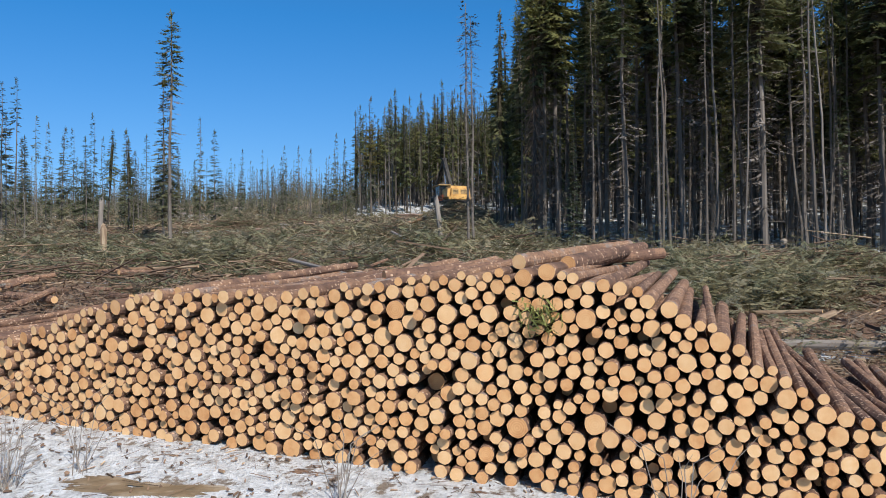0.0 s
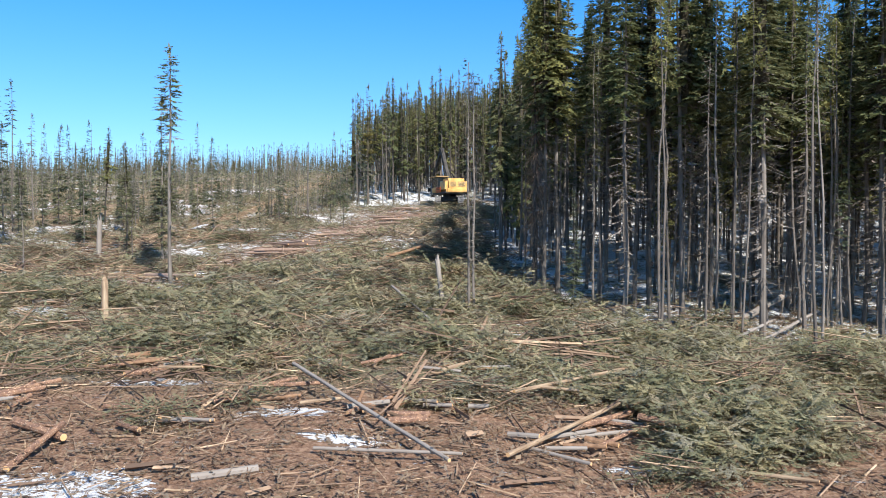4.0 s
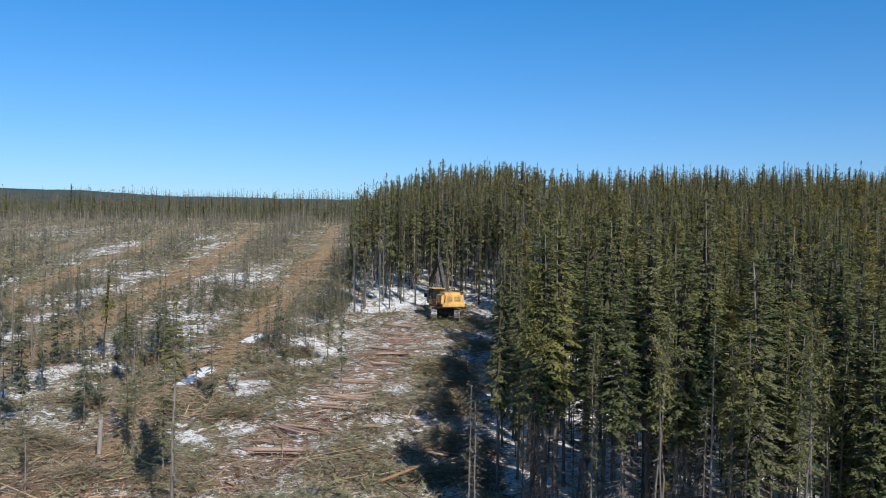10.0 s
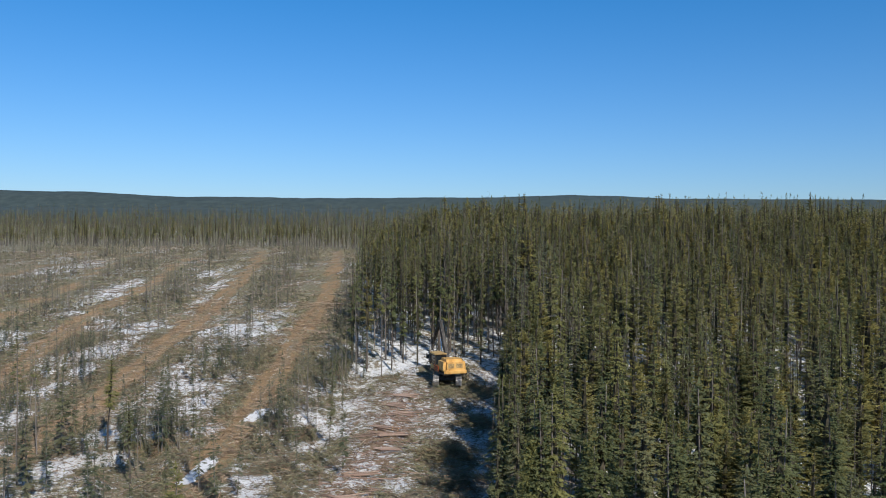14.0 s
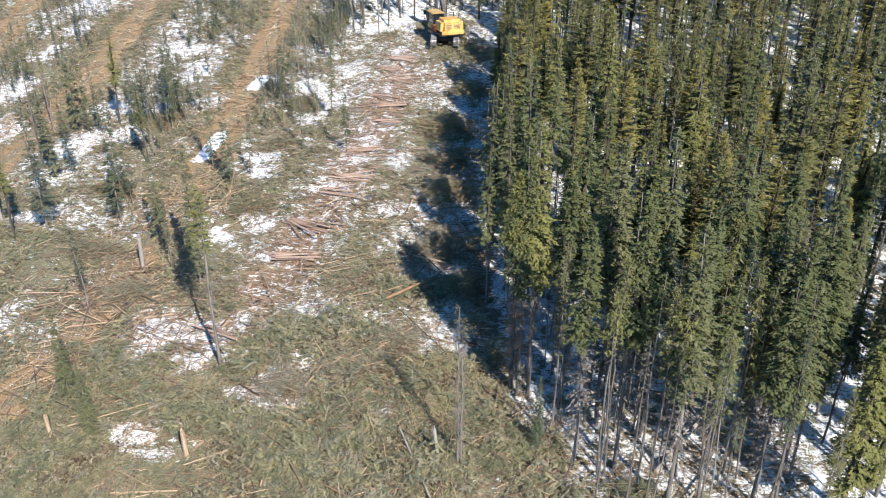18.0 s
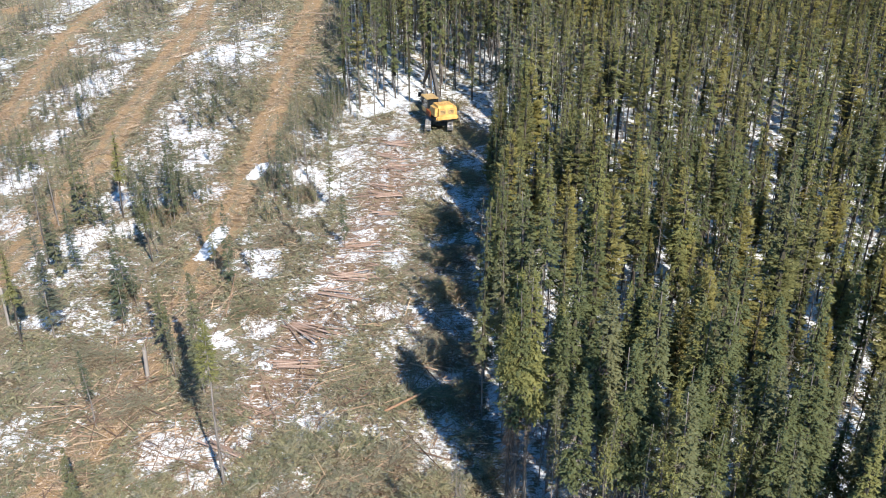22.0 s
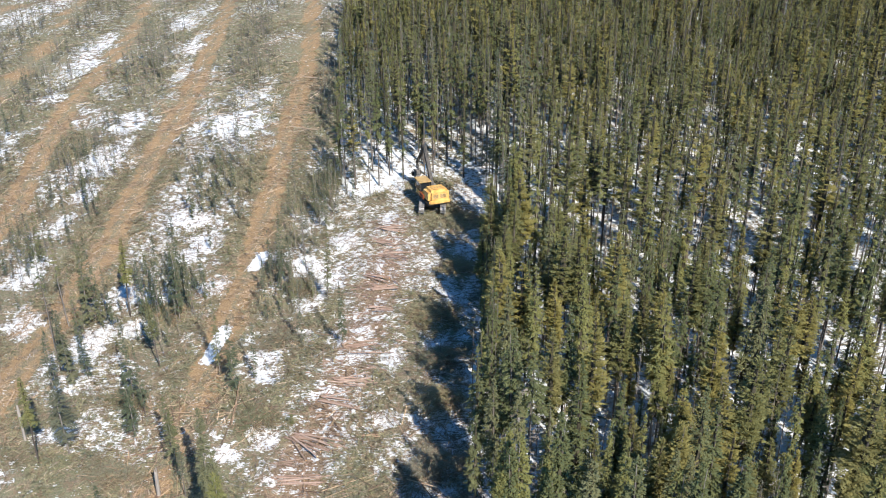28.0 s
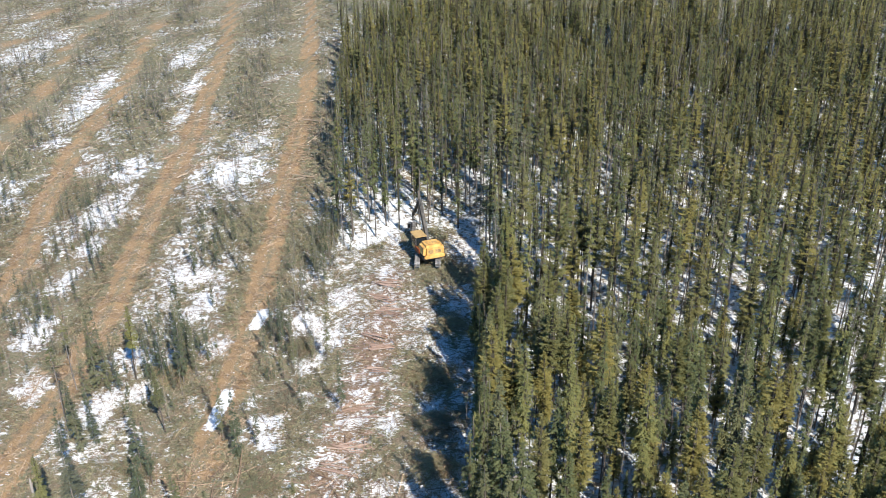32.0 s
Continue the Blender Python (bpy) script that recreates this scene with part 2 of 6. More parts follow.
M_STEM = simple("grey_stem_bark", [(0.0, (0.075, 0.062, 0.052)), (0.5, (0.15, 0.128, 0.110)), (1.0, (0.30, 0.262, 0.226))], 3, 0.9, obj=0.4, bump_scale=25, stretch=(1, 1, 0.2))
M_DEAD = simple("dead_wood", [(0.0, (0.16, 0.13, 0.11)), (1.0, (0.36, 0.32, 0.28))], 4, 0.9, island=0.5, stretch=(1, 1, 0.2))
M_STICK = simple("broken_sticks", [(0.0, (0.10, 0.07, 0.05)), (0.35, (0.21, 0.15, 0.105)), (0.7, (0.34, 0.265, 0.20)), (1.0, (0.60, 0.48, 0.34))], 3, 0.85, island=0.85)
M_TWIG = simple("bark_twigs", [(0.0, (0.07, 0.046, 0.034)), (0.5, (0.20, 0.128, 0.086)), (0.85, (0.38, 0.26, 0.17)), (1.0, (0.66, 0.49, 0.31))], 3, 0.85, island=0.85)
M_SLAT = simple("felled_logs", [(0.0, (0.13, 0.085, 0.064)), (0.5, (0.28, 0.188, 0.142)), (1.0, (0.46, 0.355, 0.29))], 9, 0.85, island=0.3, obj=0.45, stretch=(0.06, 0.06, 3.5))
M_PALE = simple("split_wood", [(0.0, (0.19, 0.125, 0.08)), (0.5, (0.32, 0.225, 0.145)), (1.0, (0.50, 0.385, 0.265))], 9, 0.75, stretch=(1, 1, 0.1), bump_scale=40)


UNIT_LOG = (0.06, 0.06, 2.44)


def bark_material():
    m, nt, b = nodes_of("log_bark", 0.88, 0.2)
    big = noise_of(nt, 5.0, 3, stretch=UNIT_LOG)
    v = calc(nt, "ADD", calc(nt, "MULTIPLY", step(nt, big, 0.3, 0.7), 0.55), calc(nt, "MULTIPLY", obj_random(nt), 0.45))
    col = ramp(nt, v, [(0.0, (0.10, 0.062, 0.047)), (0.4, (0.20, 0.115, 0.080)), (0.75, (0.34, 0.195, 0.118)), (1.0, (0.28, 0.235, 0.21))])
    fine = noise_of(nt, 60, 3, stretch=UNIT_LOG)
    col = mix(nt, step(nt, fine, 0.48, 0.75), col, (0.09, 0.06, 0.05))
    tc = nt.nodes.new("ShaderNodeTexCoord")
    mp = nt.nodes.new("ShaderNodeMapping")
    mp.inputs["Scale"].default_value = UNIT_LOG
    vo = nt.nodes.new("ShaderNodeTexVoronoi")
    vo.inputs["Scale"].default_value = 21
    nt.links.new(tc.outputs["Object"], mp.inputs[0])
    nt.links.new(mp.outputs[0], vo.inputs["Vector"])
    spots = calc(nt, "LESS_THAN", vo.outputs["Distance"], 0.25)
    col = mix(nt, spots, col, (0.55, 0.37, 0.25))
    nt.links.new(col, b.inputs["Base Color"])
    bump(nt, b, fine, 0.8, 0.01)
    return m


def end_material():
    m, nt, b = nodes_of("cut_end", 0.7, 0.25)
    tc = nt.nodes.new("ShaderNodeTexCoord")
    sp = nt.nodes.new("ShaderNodeSeparateXYZ")
    nt.links.new(tc.outputs["Object"], sp.inputs[0])
    rr = calc(nt, "SQRT", calc(nt, "ADD", calc(nt, "MULTIPLY", sp.outputs[0], sp.outputs[0]), calc(nt, "MULTIPLY", sp.outputs[1], sp.outputs[1])), 0)
    rings = calc(nt, "SINE", calc(nt, "MULTIPLY", rr, 30.0), 0)
    n = noise_of(nt, 16, 4, stretch=UNIT_LOG)
    v = calc(nt, "ADD", calc(nt, "MULTIPLY", n, 0.6), calc(nt, "MULTIPLY", obj_random(nt), 0.45))
    v = calc(nt, "ADD", v, calc(nt, "MULTIPLY", rings, 0.06))
    col = ramp(nt, v, [(0.12, (0.46, 0.20, 0.075)), (0.4, (0.64, 0.35, 0.155)), (0.75, (0.74, 0.47, 0.24)), (1.0, (0.78, 0.56, 0.35))])
    nt.links.new(col, b.inputs["Base Color"])
    bump(nt, b, noise_of(nt, 90, 3, stretch=UNIT_LOG), 0.3, 0.004)
    return m


M_BARK = bark_material()
M_END = end_material()


def mass_copy(mat, name):
    """The same wood for joined logs: random by island in place of by object."""
    m = mat.copy()
    m.name = name
    nt = m.node_tree
    for n in list(nt.nodes):
        if n.bl_idname == "ShaderNodeMapping":
            n.inputs["Scale"].default_value = (1, 1, 1)
        if n.bl_idname == "ShaderNodeObjectInfo":
            g = nt.nodes.new("ShaderNodeNewGeometry")
            for l in list(nt.links):
                if l.from_node == n:
                    nt.links.new(g.outputs["Random Per Island"], l.to_socket)
    return m


M_BARK_MASS = mass_copy(M_BARK, "log_bark_joined")
M_END_MASS = mass_copy(M_END, "cut_end_joined")


def ground_material():
    m, nt, b = nodes_of("clearcut_ground", 0.9, 0.2)
    big = noise_of(nt, 0.22, 4)
    mid = noise_of(nt, 1.3, 5)
    fine = noise_of(nt, 9, 6, rough=0.75)
    streak = noise_of(nt, 4, 6, stretch=(0.45, 1.7, 1), rough=0.7)
    grain = noise_of(nt, 40, 2)
    litter = ramp(nt, step(nt, fine, 0.2, 0.8), [(0.0, (0.045, 0.033, 0.022)), (0.35, (0.130, 0.098, 0.065)), (0.65, (0.245, 0.195, 0.135)), (1.0, (0.46, 0.385, 0.295))])
    green = ramp(nt, step(nt, fine, 0.2, 0.8), [(0.0, (0.04, 0.043, 0.025)), (0.5, (0.155, 0.149, 0.088)), (1.0, (0.33, 0.30, 0.20))])
    base = mix(nt, step(nt, mid, 0.36, 0.54), litter, green)
    dirt = ramp(nt, step(nt, fine, 0.25, 0.75), [(0.0, (0.125, 0.077, 0.041)), (0.5, (0.268, 0.176, 0.094)), (1.0, (0.43, 0.31, 0.185))])
    tv = calc(nt, "ADD", attr(nt, "trail"), calc(nt, "MULTIPLY", calc(nt, "SUBTRACT", mid, 0.5), 1.5))
    tv = calc(nt, "ADD", tv, calc(nt, "MULTIPLY", calc(nt, "SUBTRACT", fine, 0.5), 0.9))
    col = mix(nt, step(nt, tv, 0.42, 0.70), base, dirt)
    red = ramp(nt, step(nt, fine, 0.25, 0.75), [(0.0, (0.085, 0.047, 0.030)), (0.5, (0.225, 0.132, 0.085)), (1.0, (0.42, 0.285, 0.195))])
    rv = calc(nt, "ADD", attr(nt, "chips"), calc(nt, "MULTIPLY", calc(nt, "SUBTRACT", mid, 0.5), 0.8))
    col = mix(nt, step(nt, rv, 0.35, 0.65), col, red)
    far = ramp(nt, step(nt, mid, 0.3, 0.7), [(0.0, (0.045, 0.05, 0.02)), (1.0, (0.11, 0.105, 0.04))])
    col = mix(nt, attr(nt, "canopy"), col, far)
    snow = ramp(nt, step(nt, fine, 0.3, 0.7), [(0.0, (0.47, 0.46, 0.45)), (0.5, (0.66, 0.66, 0.66)), (1.0, (0.80, 0.81, 0.82))])
    soil = noise_of(nt, 5.0, 7, rough=0.7)
    snow = mix(nt, calc(nt, "MULTIPLY", step(nt, soil, 0.53, 0.62), attr(nt, "dirty")), snow, (0.25, 0.20, 0.155))
    sv = calc(nt, "ADD", attr(nt, "snow"), calc(nt, "MULTIPLY", calc(nt, "SUBTRACT", mid, 0.5), 2.0))
    sv = calc(nt, "ADD", sv, calc(nt, "MULTIPLY", calc(nt, "SUBTRACT", streak, 0.5), 2.4))
    smask = step(nt, sv, 0.48, 0.55)
    col = mix(nt, smask, col, snow)
    nt.links.new(col, b.inputs["Base Color"])
    h = calc(nt, "ADD", calc(nt, "MULTIPLY", fine, 0.7), calc(nt, "MULTIPLY", grain, 0.4))
    bump(nt, b, calc(nt, "ADD", h, calc(nt, "MULTIPLY", smask, 0.6)), 0.9, 0.08)
    return m


M_GROUND = ground_material()


# ---- mesh helpers ----
def np_mesh(name, V, F, mats, mi=None, smooth=False, attrs=None):
    """A mesh from a vertex array and face arrays (each n x 3 or n x 4)."""
    me = bpy.data.meshes.new(name)
    F = [f for f in (F if isinstance(F, list) else [F]) if len(f)]
    V = np.asarray(V, np.float32)
    sizes = np.concatenate([np.full(len(f), f.shape[1]) for f in F])
    loops = np.concatenate([f.ravel() for f in F]).astype(np.int32)
    me.vertices.add(len(V))
    me.vertices.foreach_set("co", V.ravel())
    me.loops.add(len(loops))
    me.loops.foreach_set("vertex_index", loops)
    me.polygons.add(len(sizes))
    starts = np.concatenate([[0], np.cumsum(sizes)[:-1]]).astype(np.int32)
    me.polygons.foreach_set("loop_start", starts)
    if mi is not None:
        me.polygons.foreach_set("material_index", np.asarray(mi, np.int32))
    me.polygons.foreach_set("use_smooth", np.full(len(sizes), smooth))
    for m in mats if isinstance(mats, (list, tuple)) else [mats]:
        me.materials.append(m)
    for key, val in (attrs or {}).items():
        a = me.attributes.new(key, "FLOAT", "POINT")
        a.data.foreach_set("value", np.asarray(val, np.float32))
    me.update(calc_edges=True)
    me.validate()
    return me


def child(name, me, parent, m=None, label=""):
    ob = new(name, me)
    ob.parent = parent
    if m is not None:
        ob.matrix_local = m
    if label:
        ob["label"] = label
    return ob


def part(name, bm, material, parent, label="", smooth=False):
    me = bpy.data.meshes.new(name)
    bm.to_mesh(me)
    bm.free()
    me.materials.append(material)
    if smooth:
        me.polygons.foreach_set("use_smooth", [True] * len(me.polygons))
    return child(name, me, parent, None, label)


def tubes(P0, P1, r0, r1, sides=5, rng=None):
    """Tapered prisms from P0 to P1, one for each row."""
    P0, P1 = np.asarray(P0, float), np.asarray(P1, float)
    n = len(P0)
    d = P1 - P0
    d /= np.linalg.norm(d, axis=1, keepdims=True) + 1e-9
    ref = np.where(np.abs(d[:, 2:3]) > 0.9, np.array([[1.0, 0, 0]]), np.array([[0, 0, 1.0]]))
    u = np.cross(d, ref)
    u /= np.linalg.norm(u, axis=1, keepdims=True)
    w = np.cross(d, u)
    ang = np.arange(sides) / sides * 2 * np.pi
    ring = u[:, None] * np.cos(ang)[None, :, None] + w[:, None] * np.sin(ang)[None, :, None]
    V = np.concatenate([P0[:, None] + ring * np.reshape(r0, (-1, 1, 1)), P1[:, None] + ring * np.reshape(r1, (-1, 1, 1))], 1)
    k = np.arange(sides)
    q = np.stack([k, (k + 1) % sides, (k + 1) % sides + sides, k + sides], 1)
    off = (np.arange(n) * 2 * sides)[:, None, None]
    Q = (q[None] + off).reshape(-1, 4)
    caps = []
    for i in range(1, sides - 1):
        caps += [[sides, sides + i, sides + i + 1], [0, i + 1, i]]
    C = (np.array(caps)[None] + off).reshape(-1, 3)
    return V.reshape(-1, 3), [Q, C]


def vnoise(x, y, scale, seed):
    r = np.random.RandomState(seed).rand(256, 256)
    x, y = np.asarray(x) / scale, np.asarray(y) / scale
    i, j = np.floor(x).astype(int), np.floor(y).astype(int)
    u, v = x - i, y - j
    u, v = u * u * (3 - 2 * u), v * v * (3 - 2 * v)
    a, b = r[i % 256, j % 256], r[(i + 1) % 256, j % 256]
    c, d = r[i % 256, (j + 1) % 256], r[(i + 1) % 256, (j + 1) % 256]
    return a * (1 - u) * (1 - v) + b * u * (1 - v) + c * (1 - u) * v + d * u * v


def sstep(v, lo, hi):
    t = np.clip((np.asarray(v, float) - lo) / (hi - lo), 0, 1)
    return t * t * (3 - 2 * t)


# ---- plan ----
TRAILS = [
    ([(-30.5, 26.0), (-28.7, 36.0), (-27.7, 44.3), (-27.8, 52.0), (-27.4, 61.1), (-28.1, 72.5), (-28.9, 84.4), (-31.23, 103.82), (-33.33, 118.59), (-37.14, 152.71), (-46.39, 201.25), (-56.69, 254.11)], 2.28),
    ([(-45.52, 41.35), (-45.96, 61.86), (-46.17, 71.46), (-47.64, 88.64), (-51.32, 110.15), (-54.81, 137.17), (-61.2, 173.49), (-66.8, 201.05), (-80.14, 251.7)], 2.52),
    ([(-60.5, 68.25), (-63.43, 93.55), (-69.73, 114.72), (-73.99, 133.1), (-78.69, 164.49), (-93.11, 231.41)], 2.56),
    ([(-78.69, 98.35), (-89.65, 137.82), (-94.03, 163.89), (-101.92, 190.74), (-109.22, 231.59)], 2.59),
    ([(-103.16, 119.05), (-114.24, 165.81), (-122.46, 211.62), (-127.96, 235.99)], 2.57),
]
EDGE = [(72.73, 28.0), (36.71, 29.5), (19.96, 29.5), (11.5, 29.0), (7.5, 29.5), (5.0, 31.2), (4.2, 33.6), (2.6, 36.1), (0.8, 37.6), (0.15, 41.59), (-1.26, 51.03), (-2.62, 62.05), (-1.75, 80.65), (-0.16, 91.04), (1.07, 99.32), (-2.0, 104.4),
        (-7.0, 108.6), (-14.0, 107.2), (-18.6, 102.4), (-21.93, 103.46), (-25.46, 119.03), (-27.61, 135.46), (-30.75, 152.47), (-33.38, 174.11), (-39.48, 201.46), (-52.07, 250.09), (-71.97, 256.21), (-100.67, 260.27), (-138.77, 252.06), (-179.9, 258.3), (-420, 290), (-1500, 420), (-1500, 3000), (1500, 3000), (1500, 28)]


CUT_STRIP = [(-18.48, 42.36), (-15.73, 54.67), (-13.5, 70.14), (-13.17, 86.4), (-13.89, 96.62)]


def inside(x, y, poly):
    x, y = np.asarray(x, float), np.asarray(y, float)
    hit = np.zeros(x.shape, bool)
    for (x0, y0), (x1, y1) in zip(poly, poly[1:] + poly[:1]):
        if y0 != y1:
            hit ^= ((y0 > y) != (y1 > y)) & (x < (x1 - x0) * (y - y0) / (y1 - y0) + x0)
    return hit


def away(x, y, line):
    """The distance to a line of points."""
    best = np.full(np.shape(x), 1e9)
    for (x0, y0), (x1, y1) in zip(line, line[1:]):
        dx, dy = x1 - x0, y1 - y0
        t = np.clip(((x - x0) * dx + (y - y0) * dy) / (dx * dx + dy * dy), 0, 1)
        best = np.minimum(best, np.hypot(x - x0 - t * dx, y - y0 - t * dy))
    return best


def height(x, y):
    x, y = np.asarray(x, float), np.asarray(y, float)
    z = np.interp(y, (-400, 0, 6, 12, 17, 21.5, 27.4, 33, 44, 64, 100, 168, 210, 253, 300, 350, 400, 500, 800, 1400), (-30, -2.15, -1.69, -1.03, -0.50, -0.07, 0.37, 0.82, 1.92, 4.07, 7.85, 15.0, 19.2, 21.4, 22.0, 25.0, 29.5, 32.5, 33.0, 26.0))
    z = z + 5.0 * np.exp(-((x - 55) / 55) ** 2 - ((y - 225) / 70) ** 2)
    z = z + 0.42 * (vnoise(x, y, 9, 3) - 0.5) * sstep(y, 17, 32) + (0.24 + 0.22 * sstep(y, 30, 40)) * (vnoise(x, y, 2.6, 4) - 0.5) * sstep(y, 9.5, 14) + 0.24 * (vnoise(x, y, 1.1, 6) - 0.5) * sstep(y, 17, 24)
    z = z - 0.75 * sstep(y, 62, 80) * (1 - sstep(y, 104, 120)) * (1 - sstep(np.abs(x + 10), 9, 18))
    # a shallow hollow before the front of the wood
    z = z - sstep(x, -2.0, 3.5) * np.interp(y, (9, 12, 16, 20, 24, 34, 38, 46), (0, 0.1, 0.3, 0.35, 0.45, 0.5, 0.35, 0.0)) - 0.35 * sstep(x, 7, 11) * np.interp(y, (17, 24, 30, 34), (0, 1, 1, 0))
    z = z - 0.26 * (1 - sstep(y + 0.24 * x, 3.6, 4.4))
    z = z + np.clip(0.13 - 0.028 * x, 0, 0.4) * (1 - sstep(np.abs(y + 0.257 * x - 7.6), 1.7, 3.2))
    return z


def snowy(x, y):
    """Inside one of the clear snow patches."""
    hit = np.zeros(np.shape(x), bool)
    for cx, cy, rx, ry in SNOW_PATCHES:
        hit |= np.hypot((x - cx) / rx, (y - cy) / ry) * (0.62 + 0.8 * vnoise(x, y, 1.9, 19)) < 0.95
    return hit


def snow_field(x, y):
    """How much snow is left on the open ground."""
    snow = 0.52 * sstep(0.6 * vnoise(x, y, 7, 11) + 0.4 * vnoise(x, y, 2.4, 12), 0.38, 0.66)
    snow *= sstep(y, 26, 38)
    ragged = 0.62 + 0.8 * vnoise(x, y, 1.9, 19)
    for cx, cy, rx, ry in SNOW_PATCHES:
        d = np.hypot((x - cx) / rx, (y - cy) / ry) * ragged
        snow = np.maximum(snow, 0.84 * (1 - sstep(d, 0.3, 1.45)))
    # broken snow along the strip where the logs were cut
    snow = np.maximum(snow, 0.50 * (1 - sstep(away(x, y, CUT_STRIP), 3.0, 6.0)) * (0.55 + 0.6 * vnoise(x, y, 1.6, 13)))
    snow = np.maximum(snow, 0.88 * (1 - sstep(away(x, y, [(-3.2, 43), (-5.4, 56), (-5.0, 76), (-3.4, 92)]), 1.2, 4.0)) * (0.4 + 0.8 * vnoise(x, y, 2.2, 14)))
    snow = np.maximum(snow, 0.16 * sstep(y, 30, 38))
    return snow * (1 - 0.15 * sstep(y, 95, 150))


def z_at(x, y):
    return float(height(x, y))


SNOW_NEAR = [
    (-22.02, 41.98, 3.73, 2.76), (-13.63, 36.78, 3.06, 1.74), (-5.03, 42.87, 3.72, 2.74), (-7.78, 35.88, 2.6, 1.09), (6.3, 32.6, 3.2, 1.8), (9.0, 29.6, 2.6, 1.7), (11.0, 27.0, 2.0, 1.2), (2.6, 36.4, 2.6, 1.5), (-3.2, 46.5, 2.0, 2.6), (-4.0, 54.5, 2.2, 2.4), (-12.43, 45.28, 2.54, 1.67), (-20.7, 33.1, 1.9, 1.1), (-8.7, 36.4, 1.6, 0.9), (-18.8, 31.7, 1.4, 0.6), (-15.38, 37.18, 2.35, 1.08), (6.6, 31.0, 1.5, 0.9),
    (-9.22, 14.2, 2.35, 1.19), (-6.85, 12.43, 1.73, 0.72), (5.06, 12.28, 1.12, 0.6), (-3.63, 17.29, 1.47, 0.47), (3, 17.01, 1.1, 0.47), (-5.74, 19.03, 1.47, 0.58), (-9.88, 21.42, 1.95, 0.46), (8.22, 14.42, 1.11, 0.59)]
SNOW_FAR = [
    (-40.9, 68.3, 2.9, 4.3), (-49.2, 71.3, 3.1, 2.9), (-40.8, 76.9, 3.5, 2.7), (-37.3, 71.1, 1.9, 2.2), (-54.1, 80.8, 2.7, 3.6), (-58.3, 111.1, 5.0, 8.4), (-56.6, 100.6, 2.2, 3.8), (-39.3, 93.5, 3.3, 3.5), (-35.6, 88.9, 2.4, 4.3),
    (-41.5, 124.8, 6.3, 10.1), (-44.2, 137.4, 5.7, 6.1), (-59.5, 149.4, 2.9, 11.0), (-80.6, 149.4, 5.2, 14), (-83.7, 164.0, 3.3, 14), (-78.9, 134.9, 3.1, 4.1), (-110.1, 186.6, 8.3, 14), (-71.4, 187.5, 4.5, 14), (-63.3, 167.3, 2.9, 12.7),
    (-60.5, 125.0, 3.2, 8.0), (-36.8, 201.7, 2.0, 14), (-33.0, 172.0, 1.7, 14), (-55.8, 93.0, 1.3, 2.9)]
SNOW_STRIP = [
    (-22.6, 84.8, 2.5, 2.4), (-20.6, 78.7, 2.5, 3.6), (-23.3, 67.0, 2.3, 1.7), (-19.1, 82.9, 2.0, 3.2), (-14.4, 106.9, 1.7, 6.4), (-2.3, 103.4, 4.1, 6.4), (-8.0, 118.0, 3.6, 7.1), (-10.2, 67.5, 1.2, 2.3), (-4.4, 59.0, 2.1, 2.9), (-10.1, 58.8, 2.0, 1.4),
    (-20.1, 70.7, 1.9, 2.3), (-36.5, 56.1, 1.8, 1.0), (-22.0, 64.4, 2.5, 1.8), (-23.0, 54.4, 2.3, 1.3), (-19.9, 56.0, 1.7, 1.7), (-31.9, 79.5, 1.9, 3.2), (-37.3, 85.5, 2.0, 2.6), (-19.1, 90.4, 2.3, 4.1), (-36.5, 77.5, 1.2, 2.3),
    (-13.7, 72.1, 1.4, 1.8), (-14.2, 67.6, 1.6, 1.4), (-38.1, 55.1, 2.4, 1.2), (-14.6, 97.5, 1.4, 3.0)]
SNOW_PATCHES = SNOW_NEAR + SNOW_FAR + SNOW_STRIP


def axis(core0, core1, fine, lo, hi, grow=1.12):
    a = list(np.arange(core0, core1, fine))
    s, v = fine, core0
    left = []
    while v > lo:
        s *= grow
        v -= s
        left.append(v)
    s, v = fine, a[-1]
    while v < hi:
        s *= grow
        v += s
        a.append(v)
    return np.array(left[::-1] + a)


def snow_strips(x, y):
    """How far from the snow left between the ruts of the first trail."""
    return np.minimum(away(x, y, [(-28.22, 66.18), (-28, 71.1)]), away(x, y, [(-28.42, 83.5), (-27.84, 86.64)]))


